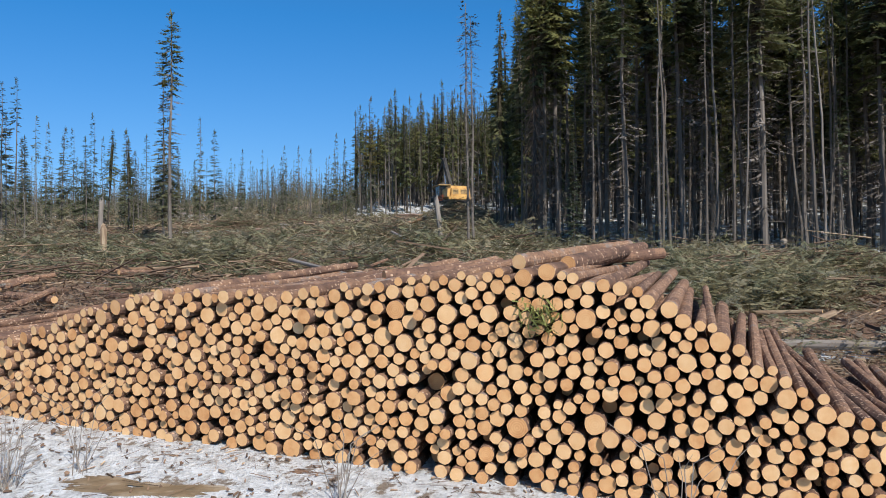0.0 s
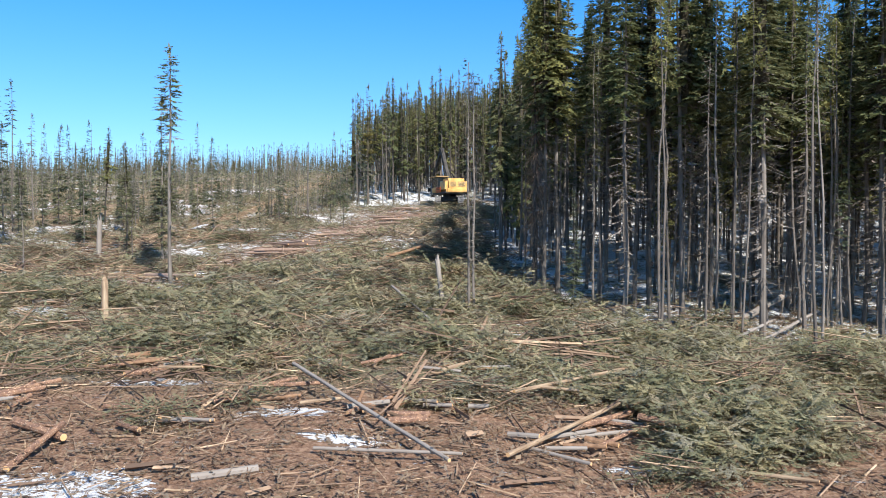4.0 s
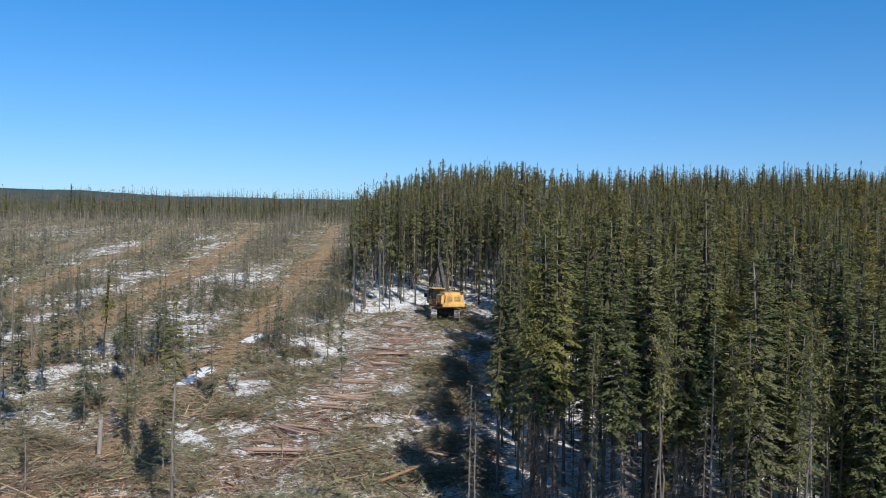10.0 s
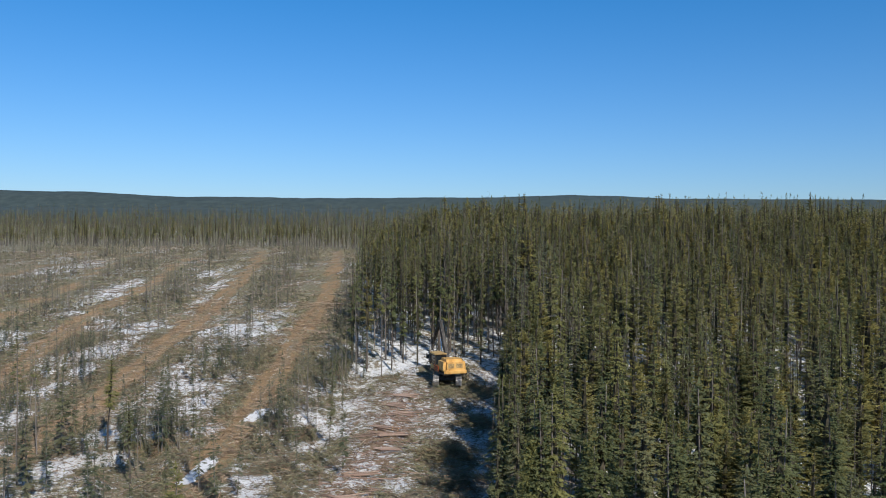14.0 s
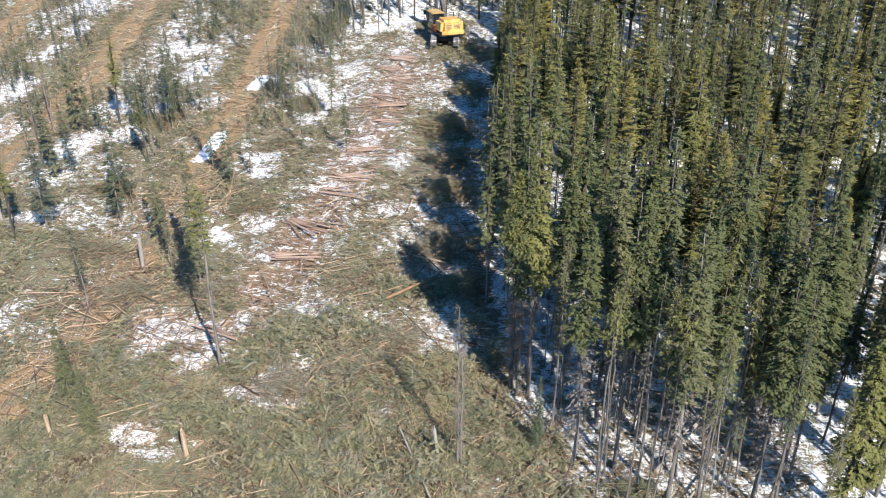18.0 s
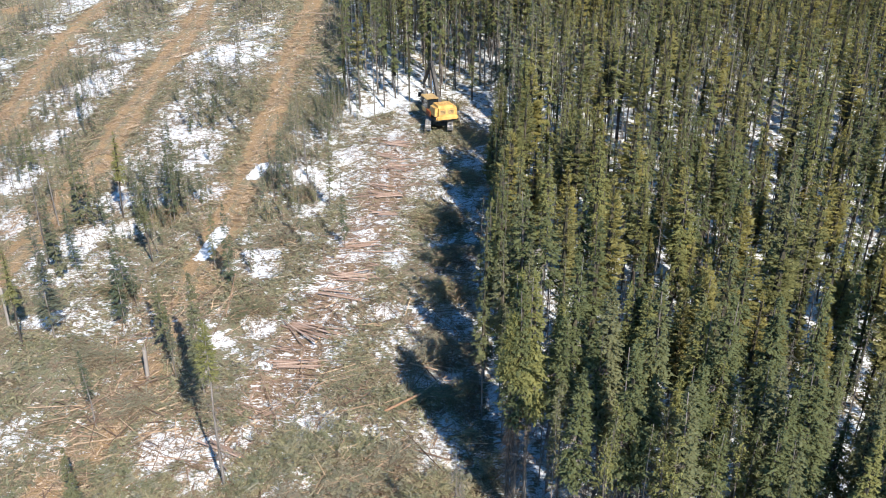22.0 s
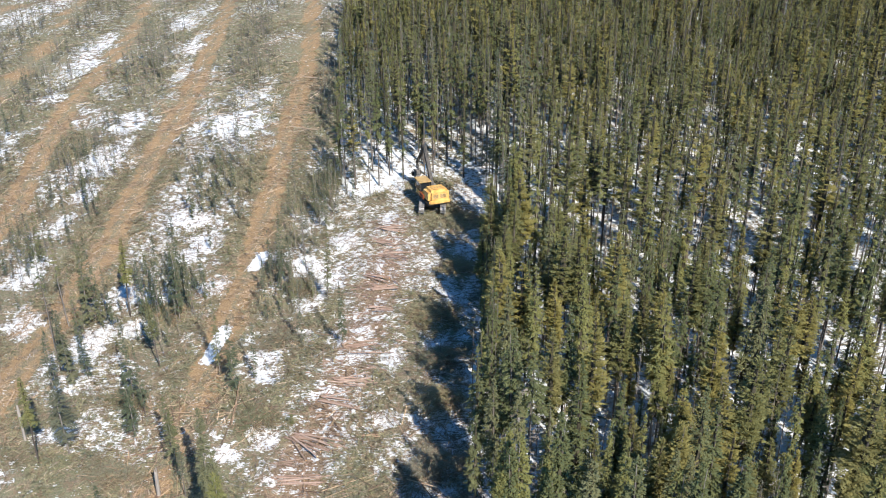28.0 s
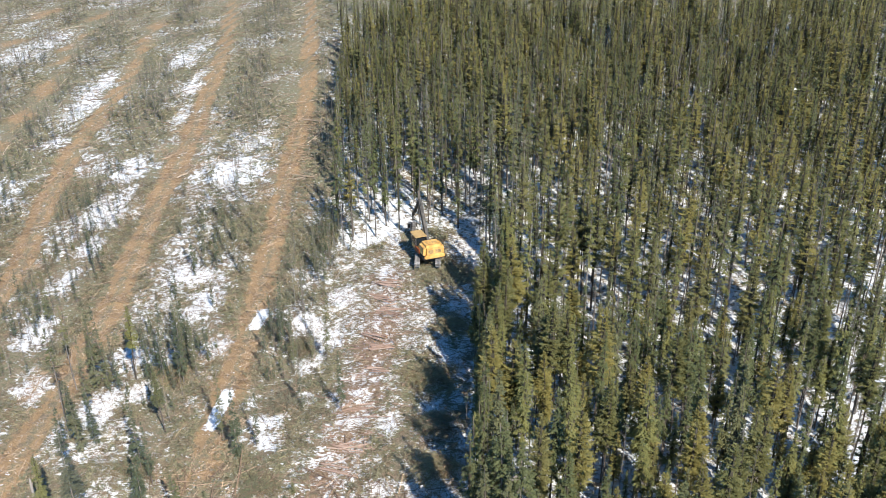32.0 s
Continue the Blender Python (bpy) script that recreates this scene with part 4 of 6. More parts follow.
def build_forest():
    dead_spruce(61, 0.75, 38.35, 14.2)
    rng = np.random.RandomState(5)
    near = scatter(rng, -60, 70, 25, 82, 2.2)
    near = np.concatenate([near, scatter(rng, 12, 42, 29, 58, 4.0)])
    near = near[inside(near[:, 0], near[:, 1], EDGE) & in_view(near[:, 0], near[:, 1], 9)]
    order = np.argsort(near[:, 1] + 0.5 * near[:, 0])
    far_rows = []
    kinds = ["spruce", "pine", "full", "pine", "pine", "tall", "spruce", "snag"]
    count = 0
    for x, y in near[order]:
        rim = y < 42 or (x < 2 and y < 64)
        kind = kinds[rng.randint(8)]
        if rim and kind == "pine":
            kind = "tall"
        front = y - np.interp(x, (-1, 1.1, 4.5, 8, 60), (41, 37.4, 33.0, 29.5, 28))
        if (-1 < x < 13 and front < 9) or (x >= 13 and front < 1.0) or (x < 4 and y < 50):
            kind = ("bare", "bare", "bare", "tall", "thin", "")[rng.randint(6)] if x > 9 or front > 8 else ("thin", "snag", "snag", "bare", "", "thin", "")[rng.randint(7)]
            if not kind:
                continue
        h = (rng.uniform(*((8.5, 15.6) if rim else (6.8, 15.4))) + (2.2 if rng.rand() < 0.15 else 0)) if kind not in ("thin", "snag") else rng.uniform(8, 13.5)
        i, rot = rng.randint(4), rng.rand() * 360
        if count < 280:
            tree_thing(kind, 0 if y < 43 else 1, i, x, y, h, rot, "forest trees", rng.normal(0, 1.0), "on the forest edge" if rim else "standing in the forest", rng.uniform(0.75, 1.15))
            count += 1
        else:
            far_rows.append((kind, 1, i, x, y, h, radians(rot), rng.rand()))
    # stems that stand alone along the front edge
    for x, y, h, kind, lean in ((-1.93, 32.0, 10.3, "snag", 1.0), (-1.72, 32.1, 9.6, "snag", -0.6), (2.31, 33.9, 5.4, "scrub", 0), (4.2, 32.9, 15.6, "bare", 0.5), (3.6, 37.7, 15.2, "bare", 0.4), (3.3, 40.4, 14.0, "bare", -0.8), (6.6, 33.4, 17.0, "tall", 0.8), (8.2, 35.8, 14.5, "bare", 1.0),
                                (5.1, 36.4, 15.5, "bare", 0.2), (9.8, 33.0, 16.2, "bare", 0), (13.6, 35.2, 15.0, "bare", -0.6), (14.0, 34.3, 15.5, "bare", 0.8), (14.3, 33.6, 15.0, "tall", 1.0), (8.3, 39.4, 15.0, "bare", 0.3), (1.15, 38.2, 16.4, "tall", 0.3)):
        tree_thing(kind, 0, int(abs(x) * 7) % 4, x, y, h, x * 77, "edge stems", lean, "on the forest edge")
    for x, y, h, kind, lean in ((1.8, 38.6, 17.2, "tall", 0), (5.8, 36.5, 17.9, "tall", 0), (8.1, 36.0, 18.6, "tall", 0), (11.9, 37.0, 17.5, "tall", 0), (1.1, 40.0, 16.3, "tall", 0), (4.3, 41.0, 16.7, "tall", 0), (10.9, 38.0, 16.2, "tall", 0), (15.0, 39.0, 16.2, "tall", 0)):
        tree_thing(kind, 0, int(abs(x) * 5) % 4, x, y, h, x * 57, "tall edge trees", lean, "rising over the forest edge", 1.0)
    for k, (x, y, h) in enumerate(((5.6, 32.5, 13.2), (6.0, 32.8, 13.6), (5.4, 31.0, 12.8), (7.6, 31.6, 13.4), (7.9, 30.6, 13.3), (8.1, 30.1, 13.8), (9.9, 27.6, 12.6), (10.2, 28.0, 13.4), (9.0, 33.8, 12.4), (11.4, 36.4, 13.8), (11.9, 37.4, 13.4), (11.1, 33.2, 13.6), (12.5, 33.6, 12.8), (12.0, 32.6, 12.0), (12.7, 34.6, 12.6), (13.1, 33.2, 12.9), (5.74, 36.9, 12.0), (8.0, 37.2, 12.0), (12.0, 34.5, 13.7), (9.8, 35.4, 13.2), (3.66, 36.9, 11.8), (2.96, 42.62, 13.3), (4.7, 35.0, 12.6), (7.0, 35.6, 12.2))):
        edge_stem(900 + k, x, y, h)
    mid = scatter(rng, -110, 140, 82, 190, 2.45)
    mid = np.concatenate([mid, scatter(rng, -60, 140, 120, 190, 3.8)])
    mid = mid[inside(mid[:, 0], mid[:, 1], EDGE) & in_view(mid[:, 0], mid[:, 1], 14)]
    for x, y in mid:
        kind = ["pine", "pine", "pine", "bare", "pine", "spruce", "tall", "bare", "snag"][rng.randint(9)]
        if -36 < x < 6 and y < 138 - 0.6 * max(x + 8, 0) and rng.rand() < 0.75:
            kind = ["bare", "thin", "full", "scrub", "spruce"][rng.randint(5)]
        lod = 2
        far_rows.append((kind, lod, rng.randint(5), x, y, rng.uniform(10.9, 15.4) + (1.6 if rng.rand() < 0.1 else 0) + 2.2 * float(sstep(x, -26, -12)) * (x < 4) - 3.0 * float(1 - sstep(x, -34, -22)), rng.rand() * 6.28, rng.rand()))
    # a closed row of trees along the west side of the wood and on its far clearing edge
    line = np.array([(-1.05, 45.86), (-1.44, 52.06), (-1.84, 62.02), (-1.11, 80.63), (0.26, 91.03), (1.65, 98.48)], float)
    for y in np.concatenate([np.arange(45, 74, 1.9), np.arange(74, 98, 2.6)]):
        x = np.interp(y, line[:, 1], line[:, 0]) + rng.uniform(-0.3, 2.2)
        far_rows.append((["spruce", "full", "pine", "tall"][rng.randint(4)], 1, rng.randint(4), x, y + rng.uniform(-0.7, 0.7), rng.uniform(11, 15.0), rng.rand() * 6.28, rng.rand()))
    rim = scatter(rng, -240, -40, 245, 275, 2.8)
    rim = rim[inside(rim[:, 0], rim[:, 1], EDGE) & in_view(rim[:, 0], rim[:, 1], 5)]
    for x, y in rim:
        far_rows.append((["pine", "tall", "bare", "scrub", "pine"][rng.randint(5)], 2, rng.randint(5), x, y, (4.0 + 6.0 * rng.rand()) * (0.65 + 0.6 * vnoise(x, y, 11, 66)), rng.rand() * 6.28, rng.rand()))
    tree_mass("forest_trees", far_rows, "dense olive green pine and spruce forest on snowy ground")
    deep = scatter(rng, -330, 260, 190, 430, 4.4)
    deep = deep[inside(deep[:, 0], deep[:, 1], EDGE) & in_view(deep[:, 0], deep[:, 1], 10)]
    rows = [("pine" if rng.rand() < 0.5 and x > -15 else "full", 3, rng.randint(6), x, y, rng.uniform(8.5, 13.5) * (1.0 if x > -45 else 0.62 + 0.4 * vnoise(x, y, 16, 67)), rng.rand() * 6.28, rng.rand()) for x, y in deep]
    tree_mass("distant_trees", rows, "far olive green forest canopy reaching to the horizon")
    last = scatter(rng, -700, 600, 430, 900, 15)
    last = last[in_view(last[:, 0], last[:, 1], 20)]
    rows = [(("pine", "full", "spruce")[rng.randint(3)], 3, rng.randint(6), x, y, rng.uniform(10, 13), rng.rand() * 6.28, rng.rand()) for x, y in last]
    tree_mass("horizon_trees", rows, "hazy tree tops of the far forest")


build_forest()


# ---- trees still standing in the clearcut ----
def build_left_trees():
    rng = np.random.RandomState(21)
    named = [(-17.55, 39.44, 12.7, "lone"), (-21.72, 47.75, 10.43, "scrub"), (-35.86, 52.96, 11.02, "scrub"), (-38.67, 57.61, 9.08, "thin"), (-31.02, 55.29, 7.4, "scrub"), (-42.35, 71.3, 9.48, "scrub"), (-38.82, 73.03, 9.22, "spruce"), (-35.86, 74.76, 8.96, "thin"),
             (-33.38, 72.81, 7.9, "scrub"), (-32.66, 65.21, 7.81, "spruce"), (-26.24, 52.06, 7.34, "scrub"), (-24.26, 48.89, 5.76, "thin"), (-38.05, 51.93, 8.61, "spruce"), (-22.66, 32.42, 5.49, "scrub"), (-25.27, 35.08, 6.17, "scrub"), (-27.91, 55.67, 3.4, "sapling"),
             (-28.26, 43.83, 6.41, "thin"), (-17.74, 57.75, 1.8, "sapling"), (-23.98, 61.95, 7.86, "scrub"), (-40.74, 63.11, 7.28, "scrub"), (-41.7, 64.22, 6.7, "thin"), (-39.87, 62.1, 8.09, "scrub"), (-38.95, 63.14, 6.49, "scrub")]
    for x, y, h, kind in named:
        tree_thing(kind, 0 if y < 49 else 1, rng.randint(4), x, y, h, rng.rand() * 360, "trees remaining in the clearcut", 0.0 if kind == "lone" else rng.normal(0, 1.5), "still standing in the clearcut", 1.0 if kind == "lone" else 1.25)
    for x, y, h in ((-41.9, 63.7, 12.8), (-44.7, 71.1, 10.5), (-41.2, 66.9, 9.4), (-43.1, 72.5, 8.8), (-42.3, 73.0, 9.5), (-32.9, 59.6, 9.4), (-31.3, 58.3, 7.4), (-35.6, 78.1, 8.2), (-26.3, 64.2, 9.1), (-22.8, 63.6, 6.4), (-24.6, 81.9, 7.9), (-19.5, 69.3, 7.1), (-18.6, 78.1, 9.4), (-15.3, 69.4, 7.6)):
        tree_thing("scrub" if h < 9.6 else "lone", 1, rng.randint(4), x, y, h, rng.rand() * 360, "trees remaining in the clearcut", rng.normal(0, 1.2), "still standing in the clearcut", 0.8)
    rows = []
    strips = [([(-34.08, 67.18), (-35.8, 87.3), (-40.4, 108.94), (-44.07, 131.26), (-48.64, 160.42), (-55.97, 197.85), (-66.57, 249.6)], 4.99, 520),
              ([(-54.35, 71.79), (-56.12, 97.46), (-60.94, 123.34), (-67.4, 151.97), (-76.01, 191.3), (-90.78, 241.92)], 6.25, 520),
              ([(-72.53, 98.11), (-80.18, 131.24), (-88.49, 164.85), (-98.16, 206.3), (-109.13, 238.99)], 7.54, 400),
              ([(-92.33, 122.35), (-102.41, 162.43), (-111.3, 211.23), (-119.25, 239.34)], 7.79, 330),
              ([(-23.59, 72.42), (-23.88, 85.08), (-22.96, 98.63), (-23.75, 109.85)], 3.38, 150),
              ([(-27.23, 122.04), (-30.85, 144.22), (-34.66, 165.75), (-40.46, 197.29)], 2.73, 110),
              ([(-114.83, 140.81), (-127.43, 193.16), (-144, 243.75)], 17.37, 300),
              ([(-10.05, 99.76), (-8.83, 109.27), (-2.03, 105.86)], 2.99, 10)]
    n_things = 0
    for line, spread, n in strips:
        seg = np.array(line, float)
        L = np.concatenate([[0], np.cumsum(np.linalg.norm(np.diff(seg, axis=0), axis=1))])
        for k in range(int(n * 2.2)):
            s = L[-1] * rng.rand() ** 0.95
            x, y = np.interp(s, L, seg[:, 0]), np.interp(s, L, seg[:, 1])
            g = vnoise(x * 3, y * 3, 14, 8)
            x, y = x + rng.normal(0, spread * 0.55), y + rng.normal(0, 2.0)
            if rng.rand() > 3.4 * g * g or min(away(x, y, t) - h * 1.15 for t, h in TRAILS) < 0:
                continue
            kind = ["thin", "scrub", "snag", "scrub", "scrub", "snag", "scrub", "thin", "scrub", "scrub", "snag", "sapling"][rng.randint(12)]
            h = {"thin": 2.0 + 6.5 * rng.rand() ** 2, "snag": 1.2 + 6.0 * rng.rand() ** 2.4, "sapling": rng.uniform(1.0, 2.8), "scrub": 1.6 + 6.0 * rng.rand() ** 1.7}[kind]
            if y < 104 and n_things < 140:
                tree_thing(kind, 1, rng.randint(4), x, y, h, rng.rand() * 360, "trees remaining in the clearcut", rng.normal(0, 2.0), "still standing in the clearcut")
                n_things += 1
            else:
                rows.append((kind, 1 if y < 62 else 2 if y < 125 else 3, rng.randint(4), x, y, h, rng.rand() * 6.28, rng.rand()))
    tree_mass("remnant_trees", rows, "thin grey and green trees standing between skid trails")


build_left_trees()


# ---- slash ----
def open_ground(x, y):
    return ~inside(x, y, EDGE)


def trail_gap(x, y):
    d = np.full(np.shape(x), 99.0)
    for line, half in TRAILS:
        d = np.minimum(d, away(x, y, line) - half)
    return d


def boughs(name, rng, P, length, sides, mat, label, lift=0.25):
    """Cut boughs: a long spray with shorter ones to both sides."""
    k = len(P)
    a = rng.rand(k) * 2 * np.pi
    d = np.stack([np.cos(a), np.sin(a), rng.normal(0.18, 0.36, k)], 1)
    L = length * rng.uniform(0.5, 1.4, k)
    z = height(P[:, 0], P[:, 1]) + lift * rng.rand(k) ** 1.6
    base = np.stack([P[:, 0], P[:, 1], z], 1)
    Ps, Ds, Ls, Ws = [base], [d], [L], [L * 0.055]
    for i in range(sides):
        t = 0.1 + 0.65 * i / max(sides - 1, 1)
        turn = a + (1 if i % 2 else -1) * rng.uniform(0.5, 1.1, k)
        Ps.append(base + d * (L * t)[:, None])
        Ds.append(np.stack([np.cos(turn), np.sin(turn), rng.normal(0.0, 0.25, k)], 1))
        Ls.append(L * (0.6 - 0.35 * t) * rng.uniform(0.7, 1.2, k))
        Ws.append(L * 0.085)
    V, F = kites(np.concatenate(Ps), np.concatenate(Ds), np.concatenate(Ls), np.concatenate(Ws), 0.3, rng)
    V[:, 2] = np.maximum(V[:, 2], height(V[:, 0], V[:, 1]) + 0.01)
    ob = new(name, np_mesh(name, V, F, mat, attrs={"tint": np.tile(np.repeat(rng.rand(k), 4), sides + 1)}))
    tagged(ob, label, "slash", kind="stuff")


def sticks(name, rng, P, length, rad, mat, label, tilt=0.12, turn=None, lift=0.1):
    k = len(P)
    a = rng.rand(k) * np.pi if turn is None else turn + rng.normal(0, 0.35, k)
    L = length * np.exp(rng.normal(-0.2, 0.55, k))
    d = np.stack([np.cos(a), np.sin(a), 0 * a], 1) * (L / 2)[:, None]
    c = np.stack([P[:, 0], P[:, 1], 0 * a], 1)
    p0, p1 = c - d, c + d
    r = rad * np.exp(rng.normal(0, 0.35, k))
    p0[:, 2] = height(p0[:, 0], p0[:, 1]) + r + lift * rng.rand(k)
    p1[:, 2] = height(p1[:, 0], p1[:, 1]) + r + lift * rng.rand(k) + tilt * L * rng.rand(k) ** 3
    V, F = tubes(p0, p1, r, r * 0.7, 3)
    ob = new(name, np_mesh(name, V, F, mat))
    tagged(ob, label, "slash", kind="stuff")


def pick(rng, n, x0, x1, y0, y1, keep):
    P = np.stack([rng.uniform(x0, x1, n), rng.uniform(y0, y1, n)], 1)
    return P[keep(P[:, 0], P[:, 1])]


def build_slash():
    rng = np.random.RandomState(33)
    # thick green boughs behind the pile and along the forest's foot
    def green(x, y):
        ok = (y > 21.8 - 1.8 * sstep(x, 0, 4) + 3.6 * (vnoise(x, y, 4, 41) - 0.5) * 2) & (y < 36)
        ok |= (x > 3.6) & (y > 11.5) & (rng.rand(len(x)) < 0.6)
        ok &= ~((x > 2.2) & (y > 32.8 - 0.75 * np.clip(x - 4, 0, 8))) | (rng.rand(len(x)) < 0.12)
        return ok & (0.65 * vnoise(x, y, 2.0, 42) + 0.35 * vnoise(x, y, 0.8, 43) > 0.47) & in_view(x, y, 4) & (~snowy(x, y) | (rng.rand(len(x)) < 0.1))
    boughs("green_boughs", rng, pick(rng, 62000, -28, 19, 9.5, 49, green), 0.62, 6, M_BOUGH, "cut green conifer boughs lying thick on the ground", 0.6)
    boughs("dry_boughs", rng, pick(rng, 15000, -22, 17, 9.3, 39, lambda x, y: in_view(x, y, 3) & (y > 9.3 - 0.26 * x)), 0.5, 3, M_DRYBOUGH, "brown dry twigs and bark litter on the ground", 0.16)
    sticks("broken_branches", rng, pick(rng, 11000, -30, 17, 9.6, 50, lambda x, y: in_view(x, y, 3) & ~((x > 4) & (y > 31))), 0.62, 0.014, M_TWIG, "broken branches and splintered sticks on the ground")
    sticks("wood_chunks", rng, pick(rng, 1500, -30, 17, 9.8, 48, lambda x, y: in_view(x, y, 3) & ~((x > 4) & (y > 31)) & (vnoise(x, y, 1.8, 46) > 0.45)), 0.9, 0.04, M_TWIG, "short broken log ends and splintered wood")
    fronds = lambda x, y: in_view(x, y, 4) & open_ground(x, y) & (trail_gap(x, y) > 0.1) & (vnoise(x, y, 3.2, 57) > 0.54) & ~snowy(x, y) & (y < 44 + 9 * vnoise(x, y, 6, 58))
    boughs("bough_fronds", rng, pick(rng, 17000, -30, 10, 25, 53, fronds), 1.0, 7, M_BOUGH, "long green cut boughs lying over one another", 0.75)
    sticks("long_branches", rng, pick(rng, 2400, -32, 10, 20, 60, lambda x, y: in_view(x, y, 3) & open_ground(x, y) & (vnoise(x, y, 4.5, 68) > 0.4)), 2.3, 0.028, M_TWIG, "long dark bare branches strewn over the slash", 0.10, lift=0.6)
    boughs("heaped_boughs", rng, pick(rng, 4500, 3.2, 15, 16.5, 29.5, lambda x, y: in_view(x, y, 3) & (vnoise(x, y, 2.2, 52) > 0.45)), 0.85, 7, M_BOUGH, "heaps of cut green boughs beside the forest edge", 0.9)
    keep = lambda x, y: open_ground(x, y) & in_view(x, y, 5) & (trail_gap(x, y) > -0.6)
    rows = lambda x, y: keep(x, y) & (vnoise(x, y, 6, 44) + 0.25 * np.cos(trail_gap(x, y) * 0.9) > 0.36) & (rng.rand(len(x)) > 1.35 * snow_field(x, y)) & (away(x, y, CUT_STRIP) > 3.5 * rng.rand(len(x)))
    boughs("slash_boughs", rng, pick(rng, 78000, -75, 2, 33, 121, rows), 1.0, 3, M_BOUGH, "grey green slash boughs in rows between trails", 0.4)
    boughs("dry_slash", rng, pick(rng, 26000, -75, 2, 33, 121, keep), 0.8, 2, M_DRYBOUGH, "brown dry slash scattered over the clearcut", 0.2)
    sticks("slash_sticks", rng, pick(rng, 22000, -75, 2, 33, 121, lambda x, y: open_ground(x, y) & in_view(x, y, 5) & (trail_gap(x, y) > 0.2)), 1.0, 0.016, M_STICK, "pale sticks and tops strewn over the clearcut")
    boughs("far_slash", rng, pick(rng, 24000, -150, -20, 121, 262, lambda x, y: keep(x, y) & (vnoise(x, y, 9, 45) > 0.38)), 2.0, 2, M_BOUGH, "grey green slash rows far across the clearcut", 0.5)
    sticks("far_sticks", rng, pick(rng, 7000, -150, -20, 121, 262, keep), 2.6, 0.05, M_STICK, "pale sticks far across the clearcut")
    sticks("trail_chips", rng, pick(rng, 15000, -72, -18, 35, 152, lambda x, y: (snow_strips(x, y) > 1.0) & (trail_gap(x, y) < -0.2) & in_view(x, y, 5)), 0.5, 0.022, M_STICK, "pale wood chips pressed into the skid trails", 0.02, lift=0.0)
    torn = lambda x, y: (trail_gap(x, y) > -2.2) & (trail_gap(x, y) < 1.8) & in_view(x, y, 5) & open_ground(x, y) & (vnoise(x, y, 2.6, 61) > 0.42) & (snow_strips(x, y) > 1.1)
    sticks("trail_poles", rng, pick(rng, 16000, -75, -18, 38, 150, torn), 1.3, 0.035, M_PALE, "broken pale poles and splinters along the skid trails", 0.05, lift=0.12)
    boughs("trail_litter", rng, pick(rng, 30000, -75, -18, 38, 150, lambda x, y: torn(x, y) & (vnoise(x, y, 1.6, 62) > 0.5)), 0.8, 2, M_DRYBOUGH, "torn brown twigs and bark along the skid trails", 0.15)
    # twigs and litter on the snow under the trees
    boughs("forest_litter", rng, pick(rng, 9000, -24, 46, 27, 100, lambda x, y: inside(x, y, EDGE) & in_view(x, y, 3)), 0.7, 2, M_DRYBOUGH, "dead twigs lying on the forest snow", 0.15)


build_slash()


def slash_heap(seed, x, y, rx, ry, h):
    """A mound of limbs: green boughs over grey branches."""
    rng = np.random.RandomState(seed)
    n = int(200 * rx * ry)
    a, q = rng.rand(n) * 2 * np.pi, np.sqrt(rng.rand(n)) * rng.uniform(0.7, 1.35, n)
    lobe = 1 + 0.35 * np.sin(3 * a + seed) + 0.25 * np.sin(5 * a + seed * 2)
    px, py = np.cos(a) * q * rx * lobe, np.sin(a) * q * ry * lobe
    gz = height(x + px, y + py) - z_at(x, y)
    dome = 1.1 * h * np.clip(1 - q ** 2, 0, 1) * (0.55 + 0.9 * vnoise(px + seed, py, 0.8, seed))
    C = np.stack([px, py, gz + dome * rng.uniform(0.5, 1.05, n) + 0.05], 1)
    t = rng.rand(n) * 2 * np.pi
    D = np.stack([np.cos(t), np.sin(t), rng.normal(0, 0.3, n)], 1)
    side = np.stack([np.cos(t + 0.8), np.sin(t + 0.8), rng.normal(0, 0.3, n)], 1)
    other = np.stack([np.cos(t - 0.8), np.sin(t - 0.8), rng.normal(0, 0.3, n)], 1)
    V, F = kites(np.concatenate([C, C + D * 0.2, C + D * 0.35, C + D * 0.5]), np.concatenate([D, side, other, side]), np.concatenate([rng.uniform(0.5, 1.1, n), np.full(n, 0.45), np.full(n, 0.38), np.full(n, 0.3)]), np.full(4 * n, 0.042), 0.3, rng)
    top = new("slash_heap")
    top.matrix_world = pose(x, y, z_at(x, y))
    tagged(child("bough_mat", np_mesh("bough_mat", V, F, M_BOUGH), top), kind="stuff")
    m = n // 4
    b = rng.rand(m) * np.pi
    L = rng.uniform(0.5, 1.9, m)
    d = np.stack([np.cos(b), np.sin(b), rng.normal(0.05, 0.18, m)], 1) * L[:, None] / 2
    c = C[:m] + np.array([0, 0, 0.08])
    r = rng.uniform(0.008, 0.028, m)
    V, F = tubes(c - d, c + d, r, r * 0.5, 4)
    tagged(child("branch_tangle", np_mesh("branch_tangle", V, F, M_TWIG), top, None), "bare brown and pale branches", kind="stuff")
    tagged(top, "tangled heap of cut green boughs and brown branches", "slash heap", "slash heaps on the clearcut")


